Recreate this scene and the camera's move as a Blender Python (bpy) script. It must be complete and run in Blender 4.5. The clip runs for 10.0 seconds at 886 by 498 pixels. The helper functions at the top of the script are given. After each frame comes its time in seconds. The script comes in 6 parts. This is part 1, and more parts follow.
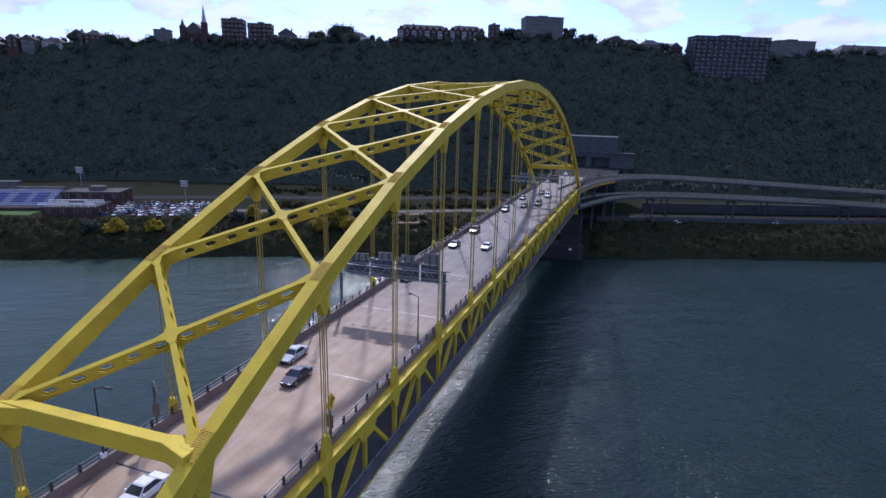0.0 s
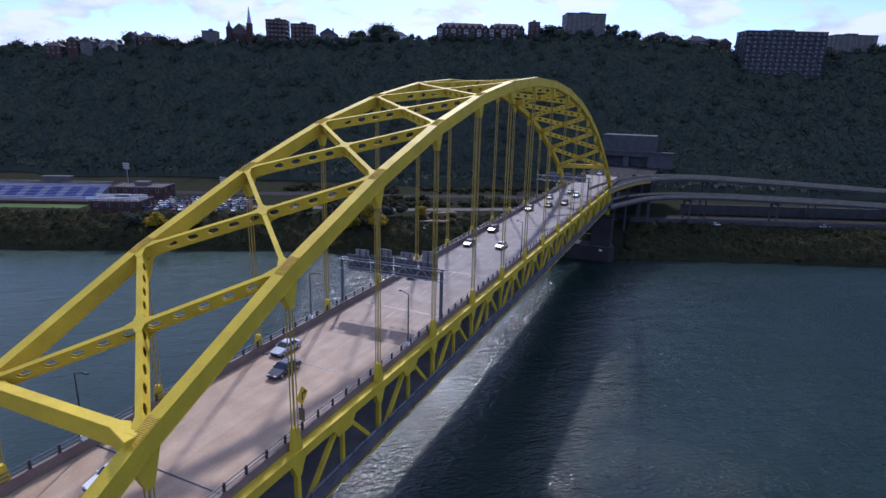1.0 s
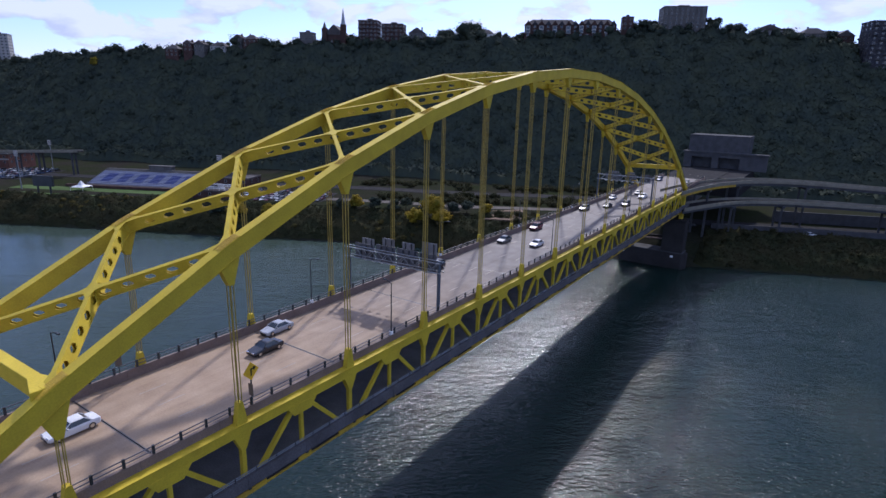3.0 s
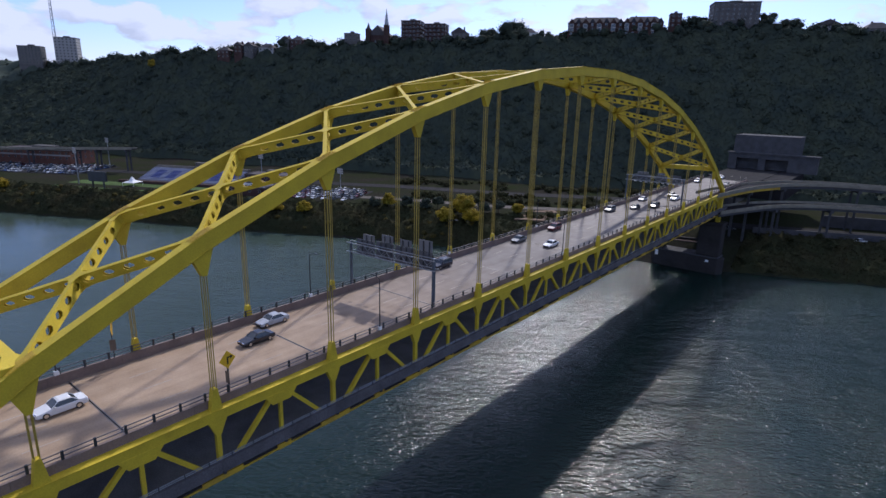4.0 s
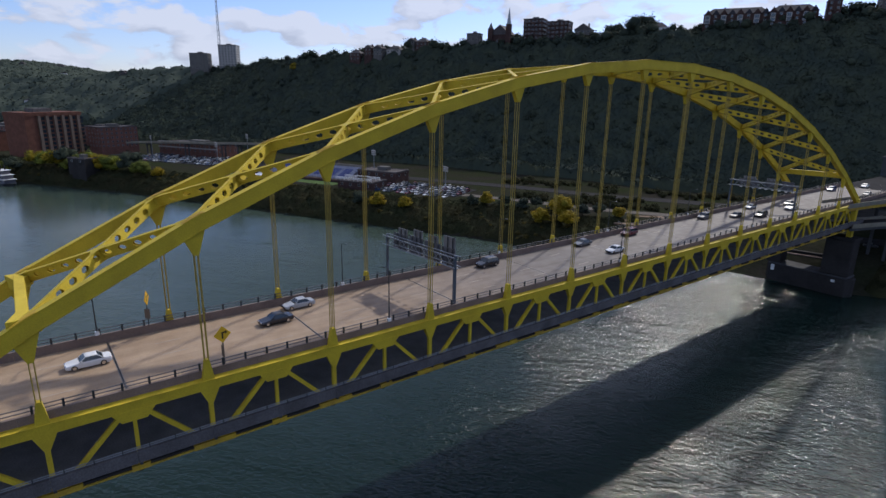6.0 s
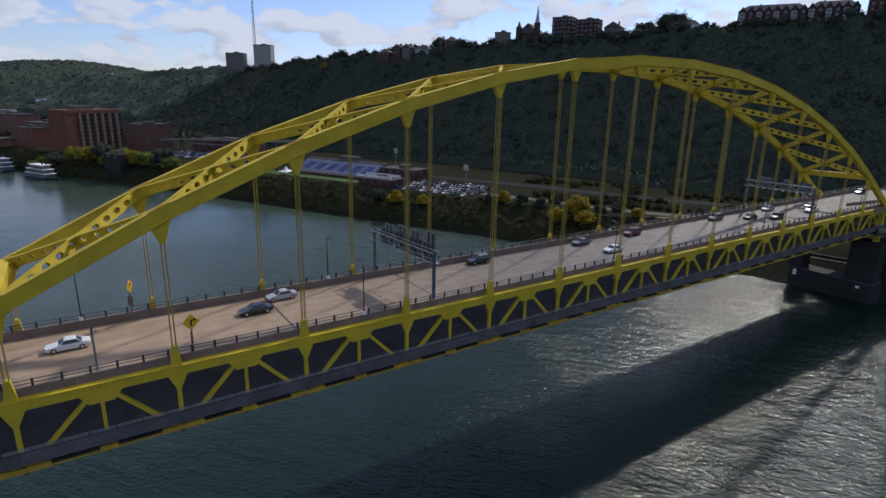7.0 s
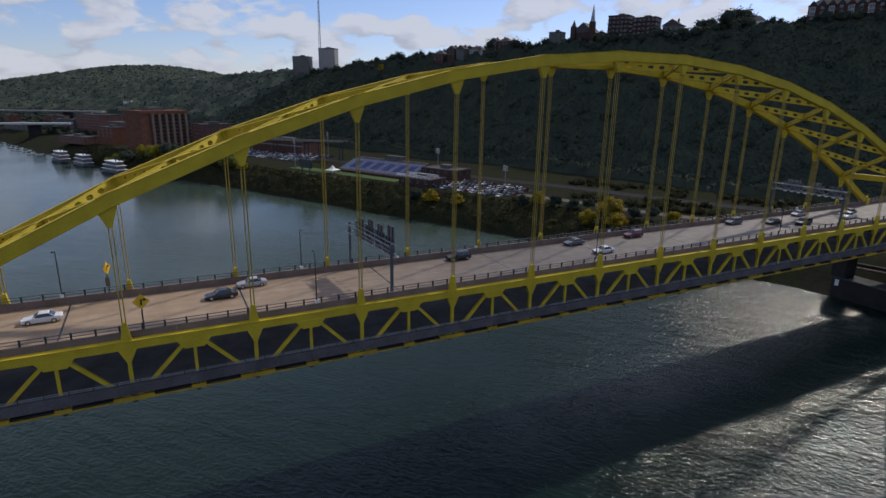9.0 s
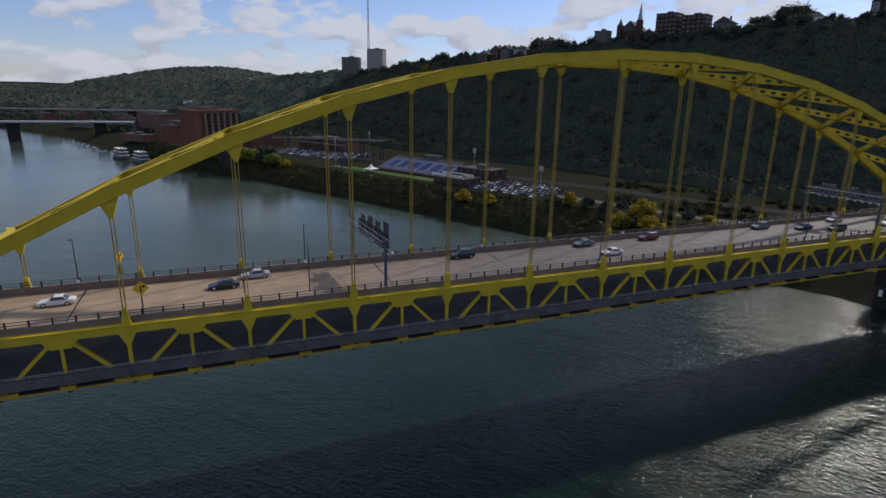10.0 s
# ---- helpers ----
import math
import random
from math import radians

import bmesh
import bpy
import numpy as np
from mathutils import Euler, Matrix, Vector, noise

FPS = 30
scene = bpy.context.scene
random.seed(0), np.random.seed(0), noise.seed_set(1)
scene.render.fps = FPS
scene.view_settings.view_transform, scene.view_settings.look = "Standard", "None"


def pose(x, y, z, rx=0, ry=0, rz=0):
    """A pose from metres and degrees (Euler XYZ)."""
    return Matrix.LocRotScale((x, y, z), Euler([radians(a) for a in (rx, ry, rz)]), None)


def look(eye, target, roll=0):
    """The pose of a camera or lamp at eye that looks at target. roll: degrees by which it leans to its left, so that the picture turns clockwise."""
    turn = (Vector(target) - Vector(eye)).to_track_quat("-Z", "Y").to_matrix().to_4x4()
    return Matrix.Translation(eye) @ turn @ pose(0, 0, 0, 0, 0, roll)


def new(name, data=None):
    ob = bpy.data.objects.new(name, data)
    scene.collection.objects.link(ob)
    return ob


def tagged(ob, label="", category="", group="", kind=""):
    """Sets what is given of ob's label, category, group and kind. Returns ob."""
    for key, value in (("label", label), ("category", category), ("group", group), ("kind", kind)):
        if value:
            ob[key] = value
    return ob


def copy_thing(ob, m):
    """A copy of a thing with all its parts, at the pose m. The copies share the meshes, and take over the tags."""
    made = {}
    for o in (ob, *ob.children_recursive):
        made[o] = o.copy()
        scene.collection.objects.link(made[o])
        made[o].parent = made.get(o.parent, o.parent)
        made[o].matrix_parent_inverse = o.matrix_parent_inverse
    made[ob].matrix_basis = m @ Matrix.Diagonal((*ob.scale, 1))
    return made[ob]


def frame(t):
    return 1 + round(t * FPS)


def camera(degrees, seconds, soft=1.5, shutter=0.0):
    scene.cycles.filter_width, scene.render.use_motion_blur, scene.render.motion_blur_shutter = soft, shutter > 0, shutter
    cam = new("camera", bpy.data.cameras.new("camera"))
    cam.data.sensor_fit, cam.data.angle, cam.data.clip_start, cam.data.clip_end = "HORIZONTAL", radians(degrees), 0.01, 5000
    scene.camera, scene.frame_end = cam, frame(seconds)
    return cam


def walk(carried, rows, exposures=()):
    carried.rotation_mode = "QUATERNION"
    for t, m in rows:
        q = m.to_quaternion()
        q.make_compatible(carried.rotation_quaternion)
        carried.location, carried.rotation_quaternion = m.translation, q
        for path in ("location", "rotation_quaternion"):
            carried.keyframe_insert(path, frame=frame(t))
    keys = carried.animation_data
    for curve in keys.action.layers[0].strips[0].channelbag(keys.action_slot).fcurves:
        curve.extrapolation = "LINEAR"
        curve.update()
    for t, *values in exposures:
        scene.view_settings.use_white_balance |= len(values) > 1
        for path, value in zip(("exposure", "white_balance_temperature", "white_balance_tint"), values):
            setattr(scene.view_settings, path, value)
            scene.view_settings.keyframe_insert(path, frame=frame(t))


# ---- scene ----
cam = camera(76.5, 10.0)
PATH = [
    (0, (25.232, 5.625, 55.213), (24.586, 7.451, 54.714), 1.5),
    (0.5, (28.609, 6.649, 55.277), (27.893, 8.448, 54.774), 1.4),
    (1, (31.501, 8.432, 55.185), (30.712, 10.198, 54.678), 1.4),
    (1.5, (34.522, 10.417, 54.866), (33.647, 12.142, 54.357), 1.5),
    (2, (37.585, 12.022, 54.63), (36.624, 13.7, 54.118), 1.5),
    (2.5, (40.538, 13.995, 54.232), (39.51, 15.631, 53.718), 1.5),
    (4, (49.958, 20.391, 54.047), (48.742, 21.892, 53.527), 1.4),
    (4.5, (52.967, 22.849, 54.058), (51.652, 24.262, 53.534), 1.3),
    (5, (55.688, 25.608, 53.877), (54.283, 26.93, 53.351), 1.3),
    (5.5, (58.339, 28.536, 53.763), (56.863, 29.777, 53.232), 1.3),
    (5.7, (59.205, 29.878, 53.803), (57.705, 31.09, 53.273), 1.2),
    (7, (65.42, 38.17, 53.331), (63.821, 39.248, 52.798), 1.2),
    (7.5, (67.711, 41.35, 53.158), (66.082, 42.382, 52.627), 1.2),
    (8, (70.131, 44.74, 53.017), (68.473, 45.723, 52.485), 1.1),
    (8.5, (72.507, 48.014, 52.933), (70.819, 48.945, 52.402), 1.1),
    (9, (74.85, 51.429, 52.867), (73.133, 52.305, 52.336), 1.0),
    (9.5, (77.301, 54.944, 52.815), (75.551, 55.751, 52.284), 1.0),
    (10, (79.345, 58.67, 52.819), (77.557, 59.39, 52.286), 1.0),
]
walk(cam, [(t, look(eye, target, roll)) for t, eye, target, roll in PATH],
     [(0, 0.52, 4900, 22), (2.5, 0.45, 5000, 20), (5, 0.24, 5350, 13), (7.5, 0.04, 5600, 9), (10, -0.1, 5750, 9)])

# ---- sky, sun ----
SUN_AZ, SUN_EL = 24.0, 41.0          # degrees from +y towards -x, and above the horizon
sun_dir = Vector((-math.sin(radians(SUN_AZ)) * math.cos(radians(SUN_EL)), math.cos(radians(SUN_AZ)) * math.cos(radians(SUN_EL)), math.sin(radians(SUN_EL))))
sun_data = bpy.data.lights.new("sun", "SUN")
sun_data.energy, sun_data.angle, sun_data.color = 2.75, radians(2.0), (1.0, 0.85, 0.64)
sun = new("sun", sun_data)
sun.matrix_world = look(sun_dir * 900, (0, 0, 0))

world = bpy.data.worlds.new("sky_world")
scene.world = world
world.use_nodes = True
wn, wl = world.node_tree.nodes, world.node_tree.links
wn.clear()
sky = wn.new("ShaderNodeTexSky")
sky.sky_type, sky.sun_disc = "NISHITA", False
sky.sun_elevation, sky.sun_rotation = radians(SUN_EL), radians(-SUN_AZ)
sky.air_density, sky.dust_density, sky.ozone_density = 0.95, 0.4, 3.2
wtc = wn.new("ShaderNodeTexCoord")
sep = wn.new("ShaderNodeSeparateXYZ")
wl.new(wtc.outputs["Generated"], sep.inputs[0])
# cloud layer: the direction is laid on a flat sheet high above
def wmath(op, a, b=None):
    n = wn.new("ShaderNodeMath")
    n.operation = op
    for k, v in ((0, a), (1, b)):
        if v is None:
            continue
        if isinstance(v, (int, float)):
            n.inputs[k].default_value = v
        else:
            wl.new(v, n.inputs[k])
    return n.outputs[0]
stretch = wn.new("ShaderNodeMapping")
stretch.inputs["Scale"].default_value = (1.0, 1.0, 2.5)
stretch.inputs["Location"].default_value = (0.3, 0.9, 0.2)
wl.new(wtc.outputs["Generated"], stretch.inputs["Vector"])
cloud = wn.new("ShaderNodeTexNoise")
cloud.inputs["Scale"].default_value, cloud.inputs["Detail"].default_value = 10.0, 9.0
cloud.inputs["Roughness"].default_value, cloud.inputs["Distortion"].default_value = 0.52, 0.25
wl.new(stretch.outputs[0], cloud.inputs["Vector"])
# the same cloud a little higher up tells a sunlit edge from a shaded base
above = wn.new("ShaderNodeVectorMath")
above.operation = "ADD"
above.inputs[1].default_value = (-0.012, 0.025, 0.055)
wl.new(stretch.outputs[0], above.inputs[0])
over = wn.new("ShaderNodeTexNoise")
over.inputs["Scale"].default_value, over.inputs["Detail"].default_value = 10.0, 5.0
over.inputs["Roughness"].default_value, over.inputs["Distortion"].default_value = 0.52, 0.25
wl.new(above.outputs[0], over.inputs["Vector"])
# more cloud is seen in a row towards the horizon
low = wmath("MULTIPLY", wmath("SUBTRACT", 0.35, wmath("MINIMUM", wmath("MAXIMUM", sep.outputs[2], 0.0), 0.35)), 0.115)
high = wmath("MULTIPLY", wmath("MINIMUM", wmath("MAXIMUM", wmath("SUBTRACT", sep.outputs[2], 0.3), 0.0), 0.2), 0.2)
amount = wmath("ADD", wmath("ADD", cloud.outputs[0], low), high)
cover = wn.new("ShaderNodeValToRGB")
cover.color_ramp.elements[0].position, cover.color_ramp.elements[1].position = 0.505, 0.575
wl.new(amount, cover.inputs[0])
mix = wn.new("ShaderNodeMix")
mix.data_type = "RGBA"
wl.new(wmath("MULTIPLY", cover.outputs[0], 0.9), mix.inputs[0])
tint = wn.new("ShaderNodeMix")
tint.data_type, tint.blend_type = "RGBA", "MULTIPLY"
tint.inputs[0].default_value = 1.0
tint.inputs[7].default_value = (1.07, 0.955, 1.05, 1)
wl.new(sky.outputs[0], tint.inputs[6])
wl.new(tint.outputs[2], mix.inputs[6])
lit = wn.new("ShaderNodeMix")
lit.data_type = "RGBA"
lit.inputs[6].default_value, lit.inputs[7].default_value = (6.6, 6.3, 6.35, 1), (4.7, 4.6, 4.9, 1)
wl.new(wmath("MINIMUM", wmath("MAXIMUM", wmath("ADD", wmath("MULTIPLY", wmath("SUBTRACT", over.outputs[0], cloud.outputs[0]), 5.0), 0.45), 0.0), 1.0), lit.inputs[0])
wl.new(lit.outputs[2], mix.inputs[7])
bg = wn.new("ShaderNodeBackground")
bg.inputs["Strength"].default_value = 0.1
# bright haze close round the sun
near = wn.new("ShaderNodeVectorMath")
near.operation = "DOT_PRODUCT"
near.inputs[1].default_value = sun_dir
wl.new(wtc.outputs["Generated"], near.inputs[0])
glow = wmath("MULTIPLY", wmath("POWER", wmath("MAXIMUM", near.outputs["Value"], 0.0), 16.0), 9.0)
haze = wn.new("ShaderNodeMix")
haze.data_type, haze.blend_type = "RGBA", "ADD"
haze.inputs[0].default_value = 1.0
veil = wn.new("ShaderNodeCombineXYZ")
for k, share in enumerate((1.0, 0.93, 0.88)):
    wl.new(wmath("MULTIPLY", glow, share), veil.inputs[k])
wl.new(mix.outputs[2], haze.inputs[6])
wl.new(veil.outputs[0], haze.inputs[7])
wl.new(haze.outputs[2], bg.inputs[0])
wout = wn.new("ShaderNodeOutputWorld")
wl.new(bg.outputs[0], wout.inputs[0])

# ---- materials ----
def material(name, base, rough=0.6, metal=0.0, vary=0.25, scale=1.0, bump=0.1, bump_scale=None, second=None, island=False, spec=0.5, per_object=False):
    """A surface with broad stains and fine grain. second: a colour that the stains mix in."""
    m = bpy.data.materials.new(name)
    m.use_nodes = True
    n, l = m.node_tree.nodes, m.node_tree.links
    b = n["Principled BSDF"]
    b.inputs["Metallic"].default_value = metal
    b.inputs["Specular IOR Level"].default_value = spec
    tc = n.new("ShaderNodeTexCoord")
    geo = n.new("ShaderNodeNewGeometry")
    big = n.new("ShaderNodeTexNoise")
    big.inputs["Scale"].default_value, big.inputs["Detail"].default_value = 0.35 * scale, 6.0
    fine = n.new("ShaderNodeTexNoise")
    fine.inputs["Scale"].default_value, fine.inputs["Detail"].default_value = 6.0 * scale, 8.0
    for t in (big, fine):
        l.new(geo.outputs["Position"], t.inputs["Vector"])
    ramp = n.new("ShaderNodeValToRGB")
    ramp.color_ramp.elements[0].position, ramp.color_ramp.elements[1].position = 0.35, 0.68
    l.new(big.outputs[0], ramp.inputs[0])
    mixc = n.new("ShaderNodeMix")
    mixc.data_type = "RGBA"
    dark = second or tuple(c * (1 - vary) for c in base)
    mixc.inputs[6].default_value, mixc.inputs[7].default_value = (*base, 1), (*dark, 1)
    l.new(ramp.outputs[0], mixc.inputs[0])
    hsv = n.new("ShaderNodeHueSaturation")
    l.new(mixc.outputs[2], hsv.inputs["Color"])
    mr = n.new("ShaderNodeMapRange")
    mr.inputs["From Min"].default_value, mr.inputs["From Max"].default_value = 0.3, 0.7
    mr.inputs["To Min"].default_value, mr.inputs["To Max"].default_value = 1 - vary * 0.6, 1 + vary * 0.6
    l.new(fine.outputs[0], mr.inputs["Value"])
    value = mr.outputs[0]
    if island or per_object:
        info = geo.outputs["Random Per Island"] if island else n.new("ShaderNodeObjectInfo").outputs["Random"]
        mr2 = n.new("ShaderNodeMapRange")
        mr2.inputs["To Min"].default_value, mr2.inputs["To Max"].default_value = 1 - vary, 1 + vary
        l.new(info, mr2.inputs["Value"])
        mm = n.new("ShaderNodeMath")
        mm.operation = "MULTIPLY"
        l.new(value, mm.inputs[0])
        l.new(mr2.outputs[0], mm.inputs[1])
        value = mm.outputs[0]
    l.new(value, hsv.inputs["Value"])
    l.new(hsv.outputs[0], b.inputs["Base Color"])
    rr = n.new("ShaderNodeMapRange")
    rr.inputs["To Min"].default_value, rr.inputs["To Max"].default_value = max(rough - 0.12, 0.02), min(rough + 0.12, 1)
    l.new(big.outputs[0], rr.inputs["Value"])
    l.new(rr.outputs[0], b.inputs["Roughness"])
    if bump:
        bp = n.new("ShaderNodeBump")
        bp.inputs["Strength"].default_value, bp.inputs["Distance"].default_value = bump, 0.03 / scale
        l.new(fine.outputs[0], bp.inputs["Height"])
        l.new(bp.outputs[0], b.inputs["Normal"])
    return m


YELLOW = material("yellow_paint", (0.58, 0.44, 0.026), 0.62, vary=0.14, second=(0.47, 0.35, 0.024), bump=0.05, spec=0.22)
YELLOW_DULL = material("faded_yellow_paint", (0.56, 0.38, 0.03), 0.65, vary=0.25, second=(0.36, 0.24, 0.04), bump=0.08, spec=0.2)
CABLE = material("cable_yellow", (0.36, 0.27, 0.04), 0.55, vary=0.2)
BARRIER = material("barrier_concrete", (0.20, 0.148, 0.122), 0.8, vary=0.25, bump=0.2)
# lower parapet: its shade is put in as a darker, greyer concrete
LOWER_BARRIER = material("shade_dark_barrier_concrete", (0.125, 0.118, 0.122), 0.8, vary=0.35, bump=0.2, spec=0.15)
LOWER_DECK = material("grey_deck_concrete", (0.24, 0.23, 0.22), 0.8, vary=0.3, bump=0.1, spec=0.15)
FIN = material("pale_fin", (0.21, 0.16, 0.125), 0.85, vary=0.2, spec=0.1)
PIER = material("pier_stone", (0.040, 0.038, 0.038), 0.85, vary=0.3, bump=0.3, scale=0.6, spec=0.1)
STEEL = material("grey_steel", (0.30, 0.32, 0.34), 0.45, metal=0.6, vary=0.2)
DARK_STEEL = material("dark_steel", (0.05, 0.055, 0.06), 0.5, metal=0.4, vary=0.2)
ASPHALT = material("asphalt", (0.036, 0.0355, 0.038), 0.9, vary=0.3, bump=0.2, spec=0.03)
MARKING = material("worn_road_paint", (0.38, 0.33, 0.28), 0.6, vary=0.2, spec=0.1)
GROUND = material("ground_earth", (0.030, 0.028, 0.023), 0.95, vary=0.35, second=(0.024, 0.030, 0.014), scale=0.12, bump=0.5, spec=0.0)
GRASS = material("grass", (0.07, 0.11, 0.03), 0.95, vary=0.3, scale=0.3, bump=0.4, spec=0.1)
LEAF = material("leaf_green", (0.038, 0.050, 0.040), 0.9, vary=0.14, second=(0.054, 0.064, 0.042), scale=0.25, bump=0, island=True, spec=0.05)
# far woods: haze and sunlight put into a lighter leaf colour
LEAF_FAR = material("haze_pale_leaf_green", (0.056, 0.068, 0.052), 0.9, vary=0.16, second=(0.042, 0.054, 0.043), scale=0.1, bump=0, island=True, spec=0.05)
JOINT_STEEL = material("worn_joint_steel", (0.17, 0.16, 0.15), 0.42, metal=0.6, vary=0.2, bump=0.05)
LEAF_YELLOW = material("leaf_yellow", (0.38, 0.27, 0.02), 0.7, vary=0.35, second=(0.16, 0.15, 0.02), scale=0.4, bump=0, island=True, spec=0.05)
SCRUB = material("dry_scrub", (0.038, 0.044, 0.021), 0.9, vary=0.25, second=(0.052, 0.048, 0.024), scale=0.35, bump=0, island=True, spec=0.05)
SCRUB_GOLD = material("golden_scrub", (0.125, 0.098, 0.028), 0.9, vary=0.3, second=(0.07, 0.068, 0.026), scale=0.35, bump=0, island=True, spec=0.05)
BARK = material("bark", (0.08, 0.06, 0.045), 0.9, vary=0.3, bump=0.5, spec=0.1)
BRICK = material("red_brown_brick", (0.165, 0.078, 0.054), 0.85, vary=0.25, bump=0.2, spec=0.1)
BRICK_DARK = material("dark_brick", (0.080, 0.050, 0.044), 0.85, vary=0.3, bump=0.2, spec=0.1)
PALE = material("pale_wall", (0.36, 0.35, 0.34), 0.8, vary=0.2, bump=0.1, spec=0.1)
TOWN_BRICK = material("brown_town_brick", (0.17, 0.088, 0.070), 0.85, vary=0.3, bump=0.2, spec=0.1)
# concrete darkened to carry the hill's shade over the far bank
DIM_CONCRETE = material("shade_dimmed_concrete", (0.085, 0.086, 0.092), 0.9, vary=0.3, bump=0.15, spec=0.1)
GREYWALL = material("grey_wall", (0.13, 0.125, 0.12), 0.85, vary=0.25, bump=0.15, spec=0.1)
ROOF = material("roof_slate", (0.10, 0.09, 0.09), 0.8, vary=0.3, bump=0.2, spec=0.1)
GLASS = material("window_glass", (0.03, 0.04, 0.05), 0.12, vary=0.2, bump=0, spec=0.8)
WHITE = material("white_paint", (0.78, 0.78, 0.77), 0.5, vary=0.1)
TYRE = material("tyre_rubber", (0.025, 0.025, 0.025), 0.85, vary=0.2)
CHROME = material("bright_metal", (0.6, 0.6, 0.62), 0.25, metal=1.0, vary=0.1, bump=0)
SEAT_PALE = material("pale_blue_seat", (0.19, 0.21, 0.30), 0.6, vary=0.2)
BLUE = material("blue_seat", (0.05, 0.07, 0.22), 0.6, vary=0.2)
SIGN_YELLOW = material("sign_yellow", (0.85, 0.50, 0.02), 0.45, vary=0.1)
BLACK = material("black_paint", (0.015, 0.015, 0.015), 0.5, vary=0.1)
RED_LAMP = material("red_lens", (0.45, 0.02, 0.02), 0.25, vary=0.1, bump=0)
LEAF_LIME = material("leaf_lime", (0.21, 0.23, 0.035), 0.7, vary=0.3, second=(0.10, 0.12, 0.03), scale=0.4, bump=0, island=True, spec=0.05)


def let_light_through(m, share):
    """Leaves that glow a little with the sun behind them."""
    n, l = m.node_tree.nodes, m.node_tree.links
    b = n["Principled BSDF"]
    thin = n.new("ShaderNodeBsdfTranslucent")
    l.new(b.inputs["Base Color"].links[0].from_socket, thin.inputs["Color"])
    mixed = n.new("ShaderNodeMixShader")
    mixed.inputs[0].default_value = share
    l.new(b.outputs[0], mixed.inputs[1])
    l.new(thin.outputs[0], mixed.inputs[2])
    l.new(mixed.outputs[0], n["Material Output"].inputs["Surface"])


for leaf in (LEAF_YELLOW, LEAF_LIME, SCRUB_GOLD, SCRUB):
    let_light_through(leaf, 0.35)


def deck_material(name, base, worn, grey, rough, spec):
    """Worn concrete: wheel tracks along the lanes, blotches and fine grain; a cloud's shadow greys the colour along the
    bridge.
    """
    m = material(name, base, rough, vary=0.16, second=worn, bump=0.08, spec=spec)
    n, l = m.node_tree.nodes, m.node_tree.links
    geo = n.new("ShaderNodeNewGeometry")
    mp = n.new("ShaderNodeMapping")
    mp.inputs["Scale"].default_value = (1.1, 0.028, 1)
    l.new(geo.outputs["Position"], mp.inputs["Vector"])
    streak = n.new("ShaderNodeTexNoise")
    streak.inputs["Scale"].default_value, streak.inputs["Detail"].default_value = 1.0, 5.0
    l.new(mp.outputs[0], streak.inputs["Vector"])
    ramp = n.new("ShaderNodeValToRGB")
    ramp.color_ramp.elements[0].position, ramp.color_ramp.elements[1].position = 0.38, 0.62
    ramp.color_ramp.elements[0].color, ramp.color_ramp.elements[1].color = (0.66, 0.64, 0.62, 1), (1, 1, 1, 1)
    l.new(streak.outputs[0], ramp.inputs[0])
    mul = n.new("ShaderNodeMix")
    mul.data_type, mul.blend_type = "RGBA", "MULTIPLY"
    mul.inputs[0].default_value = 0.45
    b = n["Principled BSDF"]
    src = b.inputs["Base Color"].links[0].from_socket
    # cloud shadow over the far deck, multiplied into the concrete colour
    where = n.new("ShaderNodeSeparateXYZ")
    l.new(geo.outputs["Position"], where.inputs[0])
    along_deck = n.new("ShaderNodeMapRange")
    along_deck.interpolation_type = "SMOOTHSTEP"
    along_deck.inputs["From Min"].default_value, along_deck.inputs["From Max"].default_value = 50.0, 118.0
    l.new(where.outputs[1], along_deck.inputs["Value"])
    cloud_shade = n.new("ShaderNodeMix")
    cloud_shade.data_type, cloud_shade.blend_type = "RGBA", "MULTIPLY"
    cloud_shade.inputs[7].default_value = (*grey, 1)
    l.new(along_deck.outputs[0], cloud_shade.inputs[0])
    l.new(src, cloud_shade.inputs[6])
    src = cloud_shade.outputs[2]
    l.new(src, mul.inputs[6])
    l.new(ramp.outputs[0], mul.inputs[7])
    l.new(mul.outputs[2], b.inputs["Base Color"])
    return m


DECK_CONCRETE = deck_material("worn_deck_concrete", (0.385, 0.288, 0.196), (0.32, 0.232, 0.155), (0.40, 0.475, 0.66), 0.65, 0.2)


